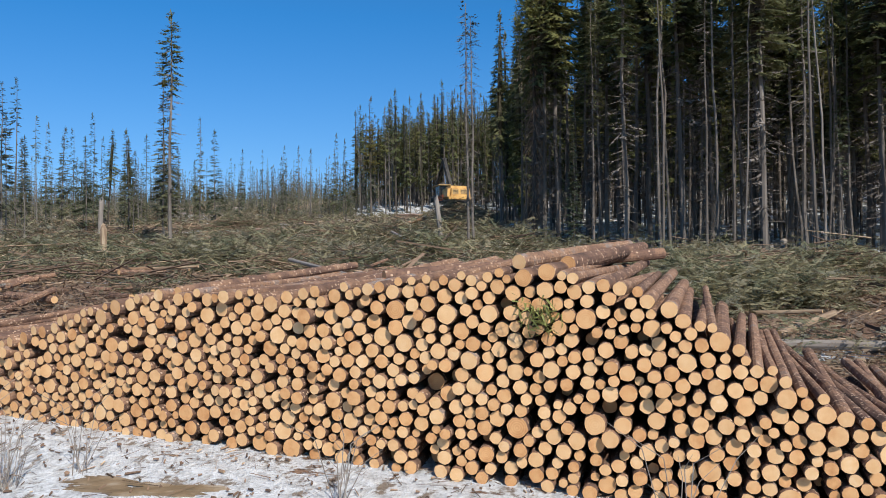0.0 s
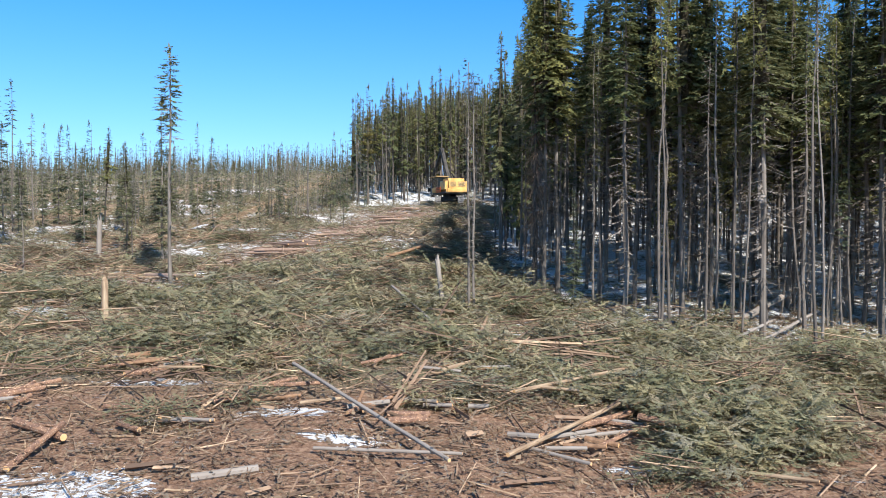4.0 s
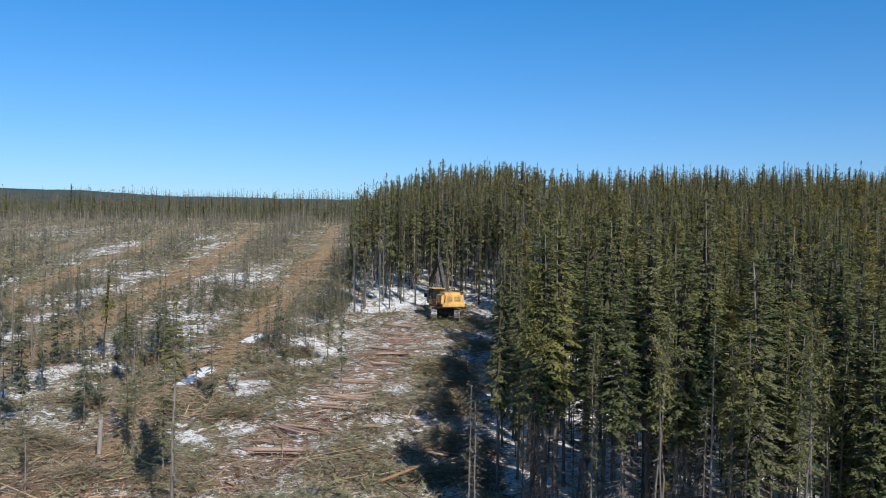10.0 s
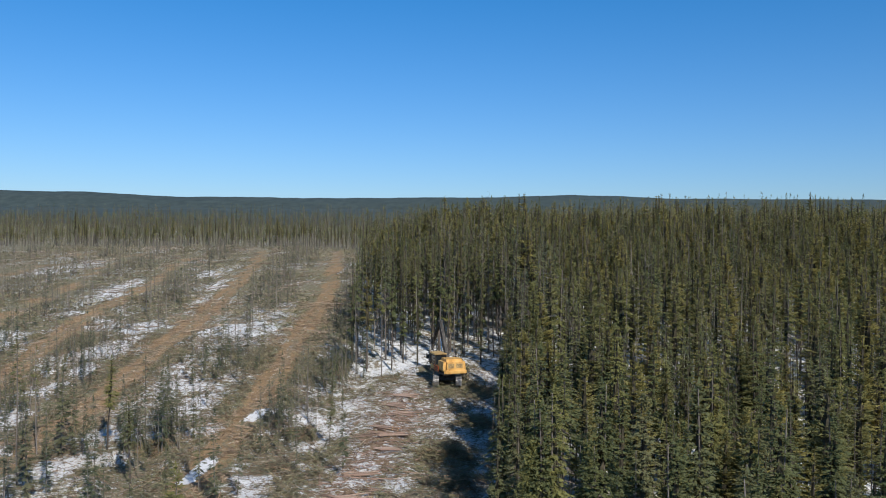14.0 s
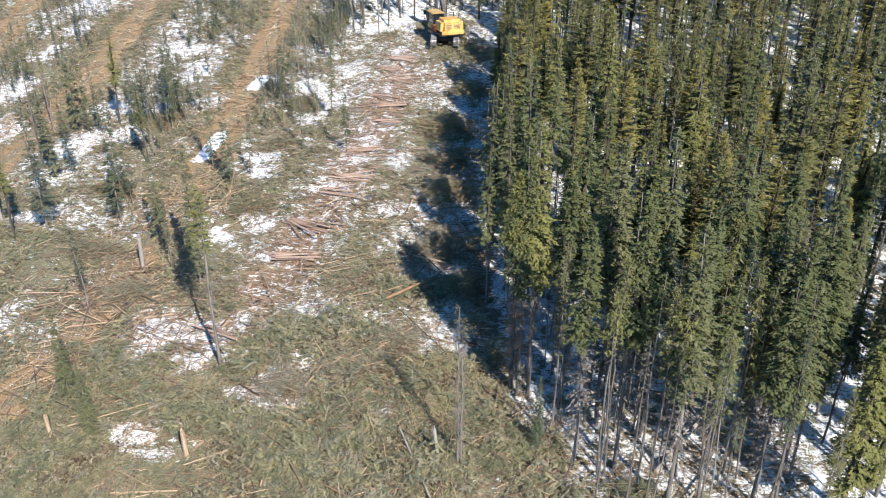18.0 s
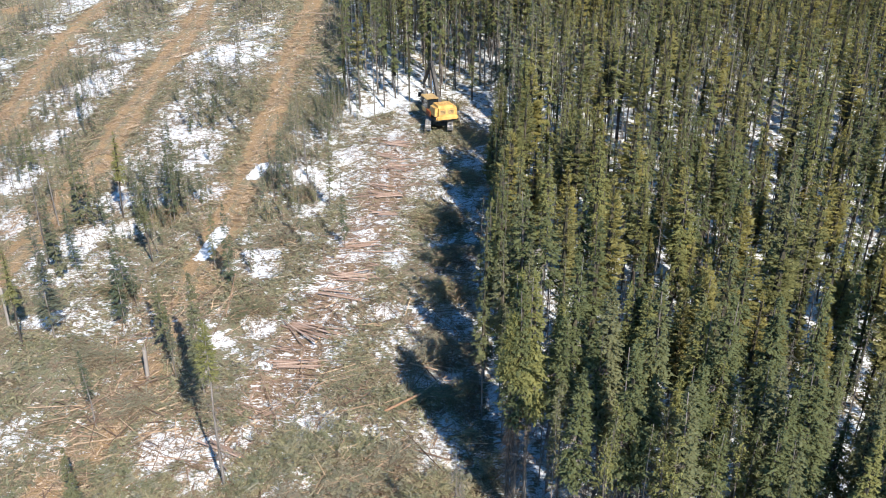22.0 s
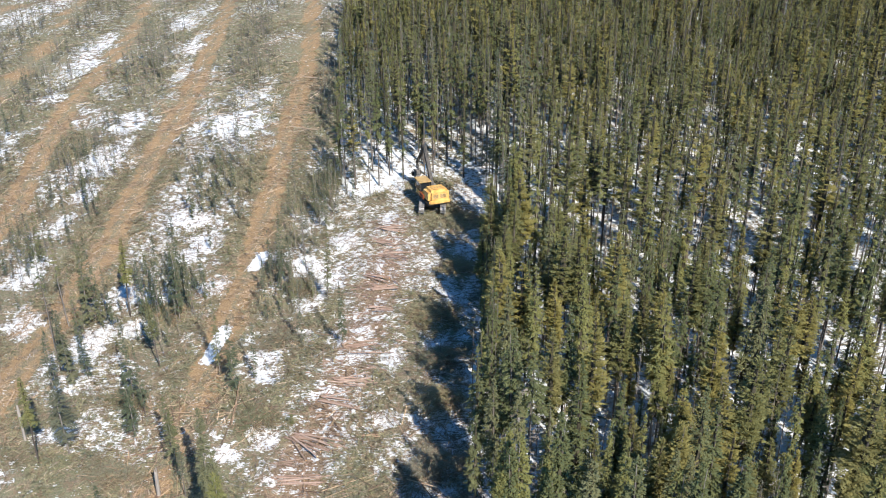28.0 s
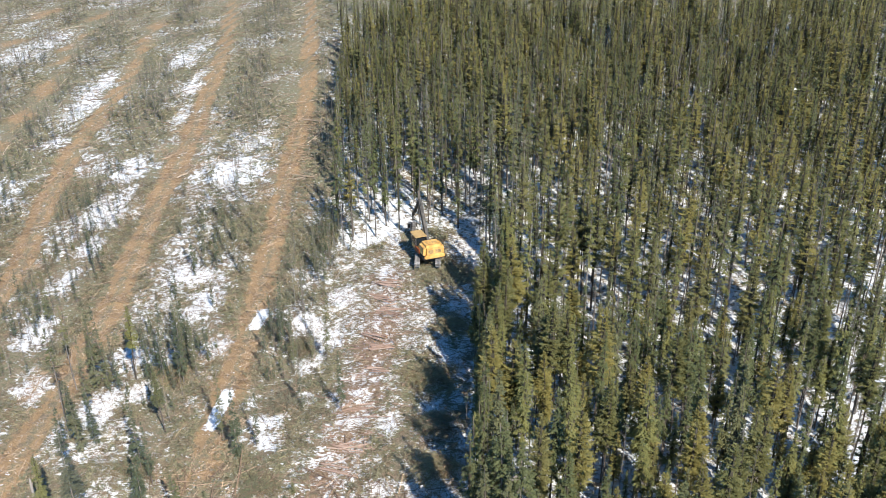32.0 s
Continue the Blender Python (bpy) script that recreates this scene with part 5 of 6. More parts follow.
HEAPS_BY_WOOD = [
    (2.93, 28.89, 1.7, 1.2, 0.7), (6.13, 22.68, 1.5, 1.1, 0.7), (9.27, 25.72, 1.8, 1.3, 0.9), (12.42, 24.07, 1.6, 1.1, 0.8), (4.28, 22.85, 1.3, 0.9, 0.9), (6.43, 23.85, 1.4, 1, 1), (6.77, 22.12, 1.2, 0.8, 0.7),
    (9.45, 24.53, 1.4, 1, 1.1), (10.27, 24.44, 1.2, 0.9, 0.9), (3.17, 16.33, 0.6, 0.45, 0.4), (7.52, 30.98, 1.3, 0.9, 0.8), (6.72, 18.65, 0.9, 0.7, 0.5), (7.53, 25.26, 1.2, 0.9, 0.8), (11.55, 29.35, 1.4, 1, 1)]
HEAPS_NEAR = [
    (-9.2, 39.4, 2.2, 1.6, 0.8), (-6.6, 42, 1.8, 1.5, 0.7), (-3.6, 39, 1.9, 1.6, 0.9), (-8.5, 36, 2.4, 1.3, 0.7), (-4.2, 35.6, 1.8, 1.3, 0.7), (-12.6, 37.4, 1.9, 1.2, 0.6), (-1.21, 34.98, 1.5, 1.2, 0.6),
    (-13, 33.5, 2, 1.4, 0.6), (-19.2, 37, 2.2, 1.2, 0.5), (-24, 36, 2.4, 1.4, 0.6), (-6, 28.6, 2, 1.2, 0.6), (-10.5, 28.8, 2, 1.2, 0.6), (-1.01, 20.54, 1.1, 0.8, 0.6), (-7.6, 23.6, 1.6, 1, 0.5)]
HEAPS_FAR = [
    (-6.6, 75.5, 2.6, 2.2, 1.2), (-5.4, 67.4, 2.4, 2.0, 1.3), (-5.2, 61.4, 2.4, 1.8, 1.3), (-4.7, 53.6, 2.6, 2.0, 1.3), (-4.6, 85.5, 2.0, 1.8, 1.1), (-3.2, 48.2, 2.0, 1.5, 1.1),
    (-20.5, 47.0, 1.8, 1.4, 0.6), (-26.5, 46.0, 1.8, 1.4, 0.6), (-31.5, 51.0, 2.2, 1.5, 0.7), (-21.0, 58.0, 1.8, 1.5, 0.6), (-21.5, 70.0, 1.8, 2.0, 0.6), (-22.0, 80.0, 1.8, 2.0, 0.6), (-33.5, 60.0, 2.0, 1.6, 0.6),
    (-35.0, 74.0, 2.0, 1.8, 0.6)]
for k, spot in enumerate(HEAPS_BY_WOOD + HEAPS_NEAR + HEAPS_FAR):
    slash_heap(700 + k, *spot)


def small_heaps():
    """Low tufts of cut tops over the near clearcut."""
    rng = np.random.RandomState(29)
    P = scatter(rng, -27, 11, 19, 42, 2.6)
    for k, (x, y) in enumerate(P[in_view(P[:, 0], P[:, 1], 1)]):
        if rng.rand() < 0.62 and not inside(x, y, EDGE) and not (x > 4 and y > 30) and not snowy(np.array([x]), np.array([y]))[0]:
            r = rng.uniform(0.45, 0.95)
            slash_heap(800 + k, round(x, 2), round(y, 2), r, r * rng.uniform(0.6, 0.9), rng.uniform(0.35, 0.75))


small_heaps()


# ---- fallen logs, stumps and bunches ----
def log_mesh(seed, sides=11, rings=3, length=1.0):
    """A log of radius 1 and the given length along z, with bark and two cut ends."""
    rng = np.random.RandomState(seed)
    a = np.arange(sides) / sides * 2 * np.pi
    zs = np.linspace(0, length, rings + 1)
    V = []
    wob = 1 + rng.normal(0, 0.025, sides)
    off = np.zeros(2)
    for i, z in enumerate(zs):
        r = wob * (1 + rng.normal(0, 0.02, sides)) * (1.0 - 0.10 * i / rings)
        V.append(np.stack([np.cos(a) * r + off[0], np.sin(a) * r + off[1], np.full(sides, z)], 1))
        off = off + rng.normal(0, 0.06, 2)
    # a slim bevel towards each cut end
    V = [V[0] * np.array([0.93, 0.93, 1]) - np.array([0, 0, 0.008])] + V + [(V[-1] - np.array([*V[-1][:, :2].mean(0), 0])) * np.array([0.93, 0.93, 1]) + np.array([*V[-1][:, :2].mean(0), 0.008])]
    n = len(V)
    V = np.concatenate(V)
    k = np.arange(sides)
    Q = np.concatenate([np.stack([k, (k + 1) % sides, (k + 1) % sides + sides, k + sides], 1) + i * sides for i in range(n - 1)])
    caps = [[0, i + 1, i] for i in range(1, sides - 1)] + [[(n - 1) * sides, (n - 1) * sides + i, (n - 1) * sides + i + 1] for i in range(1, sides - 1)]
    C = np.array(caps)
    mi = np.concatenate([np.zeros(len(Q)), np.ones(len(C))])
    return V, [Q, C], mi


def lying_log(name, x0, y0, x1, y1, r, label, mat=None, z0=0.0, z1=0.0, category="log", group="fallen logs"):
    p0 = Vector((x0, y0, z_at(x0, y0) + r * 0.8 + z0))
    p1 = Vector((x1, y1, z_at(x1, y1) + r * 0.8 + z1))
    L = (p1 - p0).length
    V, F, mi = log_mesh(int(abs(x0 * 71 + y0 * 13)), 9, max(3, int(L * 1.5)))
    V = V * np.array([r, r, L])
    me = np_mesh(name, V, F, [mat or M_BARK_MASS, M_END_MASS], mi, smooth=False)
    ob = new(name, me)
    ob.matrix_world = Matrix.Translation(p0) @ (p1 - p0).to_track_quat("Z", "Y").to_matrix().to_4x4()
    tagged(ob, label, category, group)
    return ob


FALLEN_BY_PILE = [
    ("weathered_log", 3.28, 12.5, 7.17, 11.8, 0.087, "weathered grey log lying behind the log pile", "dead", 0.06, 0.06),
    ("broken_log", 4.37, 12.94, 5.64, 14.22, 0.087, "split pale log end propped on a branch", "pale", 0.19, 0.37),
    ("weathered_log", -6.22, 14.79, -5.08, 15.4, 0.099, "short grey weathered log in brown litter", "dead", 0, 0),
    ("fallen_pole", -4.16, 16.37, -1, 16.08, 0.043, "thin grey pole lying across the litter", "dead", 0.12, 0.18),
    ("fallen_log", -10.17, 14.96, -10.16, 16.98, 0.086, "reddish bark log lying across another log", "bark", 0.06, 0.31),
    ("split_log", -0.03, 16.32, 2.67, 20.58, 0.074, "split pale log half buried in slash", "pale", 0.12, 0.25),
    ("fallen_log", 0.52, 18.1, 2.93, 20.21, 0.098, "reddish log lying beside split wood", "bark", 0.06, 0.12),
    ("fallen_log", 3.05, 19.55, 4.02, 18.81, 0.092, "cut log end poking out of slash", "bark", 0.31, 0.31),
    ("fallen_log", 4.43, 18.24, 4.72, 16.74, 0.098, "cut log end poking out of slash", "bark", 0.12, 0.18),
]
FALLEN_ON_SLASH = [
    ("leaning_pole", 5.98, 24.92, 11.93, 33.55, 0.073, "grey fallen pole lying up against the forest edge", "dead", 0.24, 0.61),
    ("fallen_pole", -6.09, 21.61, -1.24, 15.69, 0.055, "long dead pole lying diagonally over debris", "dead", 0.61, 0.18),
    ("fallen_log", -11.72, 17.63, -9.94, 16.61, 0.110, "reddish bark log lying in brown debris", "bark", 0.06, 0.12),
    ("split_log", 3.71, 22.84, 4.23, 20.99, 0.061, "short pale split log on green boughs", "pale", 0.37, 0.37),
    ("split_log", 0.58, 21.19, 1.73, 21.11, 0.061, "short pale split log on green boughs", "pale", 0.37, 0.37),
    ("fallen_log", -11.59, 23.23, -9.44, 22.68, 0.109, "reddish log lying on slash", "bark", 0.24, 0.24),
    ("fallen_log", -15.07, 25.45, -14.02, 26.54, 0.097, "pale peeled log lying on slash", "pale", 0.24, 0.24),
    ("fallen_log", -11.35, 23.22, -9.83, 24.19, 0.097, "orange brown log lying on slash", "red", 0.24, 0.24),
]
FALLEN_ON_BOUGHS = [
    ("fallen_log", -10.76, 21.11, -9.92, 22.7, 0.085, "reddish log lying on slash", "bark", 0.24, 0.24),
    ("fallen_log", -13.02, 23.64, -11.52, 24.27, 0.097, "orange brown log lying on slash", "red", 0.18, 0.24),
    ("split_log", 0.05, 20.42, 3.38, 24.27, 0.073, "long pale splintered log on green boughs", "pale", 0.37, 0.37),
    ("fallen_pole", 2.19, 28.41, 4.13, 31.17, 0.048, "thin grey pole lying on cut boughs", "dead", 0.36, 0.48),
    ("fallen_pole", 6.21, 27.01, 9.54, 31.46, 0.067, "grey fallen pole lying over boughs", "dead", 0.24, 0.48),
    ("fallen_log", -2.85, 18.08, -1.98, 18.4, 0.098, "short reddish log in a small stack", "bark", 0.12, 0.12),
    ("fallen_log", -2.95, 18.56, -1.96, 18.75, 0.092, "short reddish log in a small stack", "bark", 0.12, 0.12),
    ("fallen_log", 3.8, 20.56, 4.54, 19.67, 0.086, "cut log end poking out of slash", "bark", 0.37, 0.37),
]
FALLEN_BY_WOOD = [
    ("fallen_log", -5.3, 30.37, 0.05, 34.47, 0.066, "long pale peeled pole lying over cut boughs", "pale", 0.3, 0.42),
    ("fallen_tree", 8.81, 33.07, 12.54, 37.8, 0.156, "dark fallen trunk resting on snow at forest edge", "dead", 0.12, 0.6),
    ("red_log", -8.02, 46.35, -5.57, 47.61, 0.115, "orange red cut log tipped up on slash", "red", 0.12, 0.87),
    ("leaning_pole", -5.3, 33.8, -2.58, 28.56, 0.059, "dead grey pole fallen over the boughs", "dead", 0.83, 0.18),
    ("split_log", -10.06, 33.67, -9.08, 35.94, 0.071, "pale pole lying on cut boughs", "pale", 0.36, 0.36),
    ("fallen_log", -21.56, 34.04, -16.97, 37.9, 0.095, "grey log lying on snow and slash", "dead", 0.12, 0.12),
    ("fallen_log", -28.83, 41.73, -22.4, 44.11, 0.082, "pale pole lying across slash", "pale", 0.12, 0.12),
    ("fallen_log", -12.62, 42.65, -8.85, 45.13, 0.081, "dark fallen pole on snow", "dead", 0.12, 0.12),
]
M_RED = simple("fresh_bark", [(0.0, (0.16, 0.088, 0.052)), (1.0, (0.33, 0.20, 0.118))], 6, 0.85, bump_scale=30)
KIND = {"pale": M_PALE, "dead": M_DEAD, "bark": M_BARK_MASS, "red": M_RED}
for nm, xa, ya, xb, yb, rr, words, kk, za, zb in FALLEN_BY_PILE + FALLEN_ON_SLASH + FALLEN_ON_BOUGHS + FALLEN_BY_WOOD:
    lying_log(nm, xa, ya, xb, yb, rr * (0.75 if kk == "pale" else 0.9), words, KIND[kk], za, zb)


def scatter_short_logs():
    """Short cut-offs and split pieces lying about in loose clumps."""
    rng = np.random.RandomState(47)
    clumps = [(-9.6, 18.3), (-7.2, 20.2), (-4.6, 19.0), (-2.2, 19.6), (0.2, 17.4), (1.6, 18.6), (3.2, 19.6), (4.6, 17.6), (-11.6, 22.0), (-8.2, 24.4), (-5.2, 23.4), (-13.0, 19.6), (2.6, 22.8), (-1.4, 22.6)]
    words = {"bark": "short reddish cut log lying in brown litter", "pale": "short pale split piece of wood on slash", "dead": "short grey weathered log piece on slash", "red": "short orange brown log piece on slash"}
    for cx, cy in clumps:
        way = rng.uniform(-0.6, 0.9)
        for k in range(rng.randint(4, 8)):
            kind = ("bark", "dead", "bark", "red", "dead", "pale")[rng.randint(6)]
            x, y = cx + rng.normal(0, 0.75), cy + rng.normal(0, 0.55)
            L, a = rng.uniform(0.45, 1.7), way + rng.normal(0, 0.5)
            lift = 0.1 + 0.25 * rng.rand() * (y > 20)
            lying_log("split_log" if kind == "pale" else "short_log", round(x, 2), round(y, 2), round(x + L * math.cos(a), 2), round(y + L * math.sin(a), 2), rng.uniform(0.035, 0.07), words[kind], KIND[kind], lift, lift + 0.15 * rng.rand(), group="short logs on the slash")


scatter_short_logs()


def broken_stem(name, x, y, h, r, lean_x, mat, label, seed):
    """A snapped upright stem with a jagged, split top."""
    rng = np.random.RandomState(seed)
    s = 9
    a = np.arange(s) / s * 2 * np.pi
    V = []
    for i, t in enumerate((-0.1, 0.12, 0.5, 0.85)):
        rad = r * (1.25 if t < 0.1 else 1.0) * (1 + rng.normal(0, 0.06, s))
        V.append(np.stack([np.cos(a) * rad + lean_x * t, np.sin(a) * rad, np.full(s, t * h)], 1))
    V.append(np.stack([np.cos(a) * r * 0.7 + lean_x, np.sin(a) * r * 0.7, h * (0.88 + 0.14 * rng.rand(s))], 1))
    V = np.concatenate(V + [np.array([[lean_x, 0, h * 0.86]])])
    k = np.arange(s)
    Q = np.concatenate([np.stack([k, (k + 1) % s, (k + 1) % s + s, k + s], 1) + i * s for i in range(4)])
    T = np.stack([k + 4 * s, (k + 1) % s + 4 * s, np.full(s, 5 * s)], 1)
    ob = new(name, np_mesh(name, V, [Q, T], mat))
    ob.matrix_world = pose(x, y, z_at(x, y), 0, 0, 0)
    tagged(ob, label, "stump")


broken_stem("broken_stump", -17.09, 31.97, 1.85, 0.143, 0.0, M_PALE, "tall pale splintered stump standing in green slash", 3)
broken_stem("dead_snag", -2.99, 32.49, 2.38, 0.101, -0.28, M_DEAD, "short leaning grey snag without bark", 5)
broken_stem("broken_stump", -40.77, 54.68, 3.87, 0.113, 0.1, M_DEAD, "tall grey snapped stem among slash", 7)
broken_stem("broken_stump", -25.17, 32.42, 1.67, 0.131, 0.0, M_PALE, "short splintered stump beside the skid trail", 8)
broken_stem("broken_stump", -26.65, 49.2, 2.99, 0.149, 0.1, M_DEAD, "dark snapped stem beside the skid trail", 9)


def build_bunches():
    rng = np.random.RandomState(61)
    spots = [(-18.01, 42.34, 11, 4.19, -22), (-19.57, 47.25, 13, 4.84, -18), (-14.97, 51.39, 12, 4.56, -3), (-15.75, 55.87, 13, 4.97, -6), (-14.66, 61.08, 11, 4.47, 3), (-13.68, 64.92, 9, 3.99, 0), (-13.06, 70.12, 11, 3.94, 6),
             (-12.59, 76.21, 10, 3.67, -4), (-12.71, 80.2, 10, 3.85, 3), (-13.06, 83.77, 12, 4.03, 0), (-13.21, 87.27, 12, 3.99, 4), (-13.76, 90.73, 12, 4.17, -3), (-14.09, 94.29, 12, 4.13, 2)]
    shared = []
    for i in range(5):
        V, F, mi = log_mesh(400 + i, 7, 3)
        shared.append(np_mesh("log", V, F, [M_SLAT, M_END], mi))
    for x, y, n, L, turn in spots:
        top = new("log_bunch")
        x, y, L = x + rng.normal(0, 0.7), y + rng.normal(0, 0.6), L * rng.uniform(0.6, 0.95)
        top.matrix_world = pose(x, y, z_at(x, y), 0, 0, turn - 6 + rng.normal(0, 11))
        n = int(n * rng.uniform(0.45, 1.0))
        for k in range(n):
            r = rng.uniform(0.05, 0.085)
            l = L * rng.uniform(0.7, 1.1)
            yy = (k % 7 - 3) * 0.2 + rng.normal(0, 0.08)
            zz = 0.14 + r + 0.15 * (k // 7) + 0.05 * rng.rand()
            m = pose(-l / 2 + rng.normal(0, 0.3), yy, zz, 0, 90 + rng.normal(0, 1.5), rng.normal(0, 6 if rng.rand() < 0.7 else 28)) @ Matrix.Diagonal((r, r, l, 1))
            child("log", shared[rng.randint(5)], top, m)
        tagged(top, "bunch of freshly cut reddish logs lying on snowy slash", "log bunch", "log bunches along the strip")
    # loose short logs between the bunches
    PY = rng.uniform(40, 97, 420)
    P = np.concatenate([np.stack([np.interp(PY, [40.21, 49.61, 64.45, 82.88, 97.44], [-18.07, -16.72, -13.94, -12.92, -13.82]) + rng.normal(0, 2.2, 420), PY], 1)])
    sticks("loose_logs", rng, P[:170], 1.8, 0.045, M_SLAT, "loose reddish logs strewn along the cut strip", 0.04, turn=-0.15, lift=0.15)
    sticks("strip_debris", rng, P[170:], 1.1, 0.04, M_SLAT, "broken reddish pieces of wood along the cut strip", 0.06, lift=0.15)


build_bunches()


# ---- the log pile ----
def build_pile():
    rng = np.random.RandomState(77)
    A, B = Vector((-0.246, 6.142)), Vector((0.968, -0.2506))
    ground_z = -1.67
    sx = np.array([-9.4, -4.79, -3.62, -2.62, -1.48, -0.39, 0.95, 1.59, 1.99, 2.48, 2.81, 3.12, 4.27, 5.28])
    tz = np.array([-0.70, -0.53, -0.21, 0.01, -0.03, 0.06, 0.16, 0.0, -0.19, -0.56, -0.75, -0.89, -1.25, -1.66])
    base = lambda s: -1.55 - 0.05 * s
    C = np.zeros((0, 3))
    fails = 0
    while len(C) < 3800 and fails < 120:
        r = float(np.clip(np.exp(rng.normal(math.log(0.053), 0.18)), 0.036, 0.088))
        s = rng.uniform(-9.0, 5.0, 26)
        if len(C):
            ds = np.abs(s[:, None] - C[None, :, 0])
            rr = r + C[None, :, 2]
            h = np.where(ds < rr, C[None, :, 1] + np.sqrt(np.maximum(rr * rr - ds * ds, 0)), -9).max(1)
            h = np.maximum(h, r + base(s))
        else:
            h = r + base(s)
        room = np.interp(s, sx, tz) - (h + r)
        k = int(np.argmax(room))
        if room[k] < -0.02:
            fails += 1
            continue
        fails = 0
        C = np.concatenate([C, [[s[k], h[k], r]]])
    top = new("log_pile")
    top.matrix_world = pose(A.x, A.y, ground_z)
    shared, arrays = [], []
    for i in range(9):
        V, F, mi = log_mesh(500 + i, 14, 2)
        arrays.append((V, F, mi))
        shared.append(np_mesh("log", V, F, [M_BARK, M_END], mi))
    order = np.argsort(np.abs(C[:, 0] - 0.75))
    rest = []
    for rank, k in enumerate(order):
        s, h, r = C[k]
        limit = np.interp(s, sx, tz)
        exposed = h + 2.6 * r > limit
        turn = (-14.9 - 2.1 * max(0.0, -s) + 1.2 * max(0.0, s) if exposed else -9.5 + 1.2 * min(0.0, s)) + rng.normal(0, 1.8 if exposed else 2.2)
        back = 0.085 * (base(s) - h) + rng.normal(0.0, 0.014) + (rng.uniform(0.1, 0.3) if rng.rand() < 0.03 else 0) - (0.05 if rng.rand() < 0.04 else 0)
        x, y = s * B.x - B.y * back, s * B.y + B.x * back
        L = 3.0 * rng.uniform(0.97, 1.02) - back * 0.3
        m = pose(x, y, h - ground_z, 0, 0, turn) @ pose(0, 0, 0, -87 + rng.normal(0, 1.2), 0, 0) @ pose(0, 0, 0, 0, 0, rng.rand() * 360) @ Matrix.Diagonal((r, r, L, 1))
        i = rng.randint(9)
        if rank < 300:
            child("log", shared[i], top, m)
        else:
            rest.append((i, m))
    Vs, Fs, Ms, n0 = [], {3: [], 4: []}, {3: [], 4: []}, 0
    for i, m in rest:
        V, F, mi = arrays[i]
        M = np.array(m)
        Vs.append(V @ M[:3, :3].T + M[:3, 3])
        for f in F:
            Fs[f.shape[1]].append(f + n0)
            Ms[f.shape[1]].append(np.full(len(f), 1 if f.shape[1] == 3 else 0))
        n0 += len(V)
    me = np_mesh("log_mass", np.concatenate(Vs), [np.concatenate(Fs[4]), np.concatenate(Fs[3])], [M_BARK_MASS, M_END_MASS], np.concatenate(Ms[4] + Ms[3]))
    tagged(child("log_mass", me, top), kind="stuff")
    # logs thrown slantwise on top
    for x, y, z, turn, L, r in ((-0.81, 6.85, 0.08, -60, 3.1, 0.066), (0.80, 6.21, 0.17, -19, 3.0, 0.07), (0.41, 6.1, 0.19, -23, 3.0, 0.064)):
        child("log", shared[rng.randint(9)], top, pose(x - A.x, y - A.y, z - ground_z, 0, 0, turn) @ pose(0, 0, 0, -86, 0, 0) @ Matrix.Diagonal((r, r, L, 1)))
    tagged(top, "long pile of cut logs with pale round ends and reddish bark", "log pile")


build_pile()


# ---- the harvester ----
M_YELLOW = simple("yellow_paint", [(0.0, (0.34, 0.17, 0.05)), (0.45, (0.60, 0.335, 0.095)), (1.0, (0.70, 0.44, 0.15))], 1.5, 0.45, spec=0.5)
M_ORANGE = simple("orange_panel", [(0.0, (0.50, 0.09, 0.02)), (1.0, (0.72, 0.17, 0.03))], 2, 0.5, spec=0.5)
M_STEEL = simple("dark_steel", [(0.0, (0.025, 0.024, 0.023)), (1.0, (0.09, 0.08, 0.07))], 3, 0.6, 0.4)
M_TRACK = simple("worn_track_steel", [(0.0, (0.09, 0.08, 0.07)), (1.0, (0.42, 0.40, 0.38))], 5, 0.5, 0.6)
M_CHROME = simple("piston_rod", [(0.0, (0.6, 0.6, 0.6)), (1.0, (0.7, 0.7, 0.7))], 3, 0.2, 1.0)
M_ROOF = simple("cab_roof_paint", [(0.0, (0.34, 0.22, 0.09)), (1.0, (0.50, 0.34, 0.15))], 3, 0.6)


def glass_material():
    m, nt, b = nodes_of("cab_glass", 0.05, 0.5)
    b.inputs["Base Color"].default_value = (0.02, 0.025, 0.03, 1)
    b.inputs["Transmission Weight"].default_value = 0.25
    return m


M_GLASS = glass_material()


def box(sx, sy, sz, at=(0, 0, 0), turn=(0, 0, 0), bev=0.03, taper=1.0):
    bm = bmesh.new()
    bmesh.ops.create_cube(bm, size=1)
    for v in bm.verts:
        k = taper if v.co.z > 0 else 1.0
        v.co = Vector((v.co.x * sx * k, v.co.y * sy * k, v.co.z * sz))
    if bev:
        bmesh.ops.bevel(bm, geom=bm.edges[:], offset=bev, segments=2, affect="EDGES")
    bm.transform(pose(*at, *turn))
    return bm


def rod(p0, p1, r, sides=10, r1=None):
    bm = bmesh.new()
    d = Vector(p1) - Vector(p0)
    bmesh.ops.create_cone(bm, cap_ends=True, segments=sides, radius1=r, radius2=r if r1 is None else r1, depth=d.length)
    bm.transform(Matrix.Translation((Vector(p0) + Vector(p1)) / 2) @ d.to_track_quat("Z", "Y").to_matrix().to_4x4())
    return bm


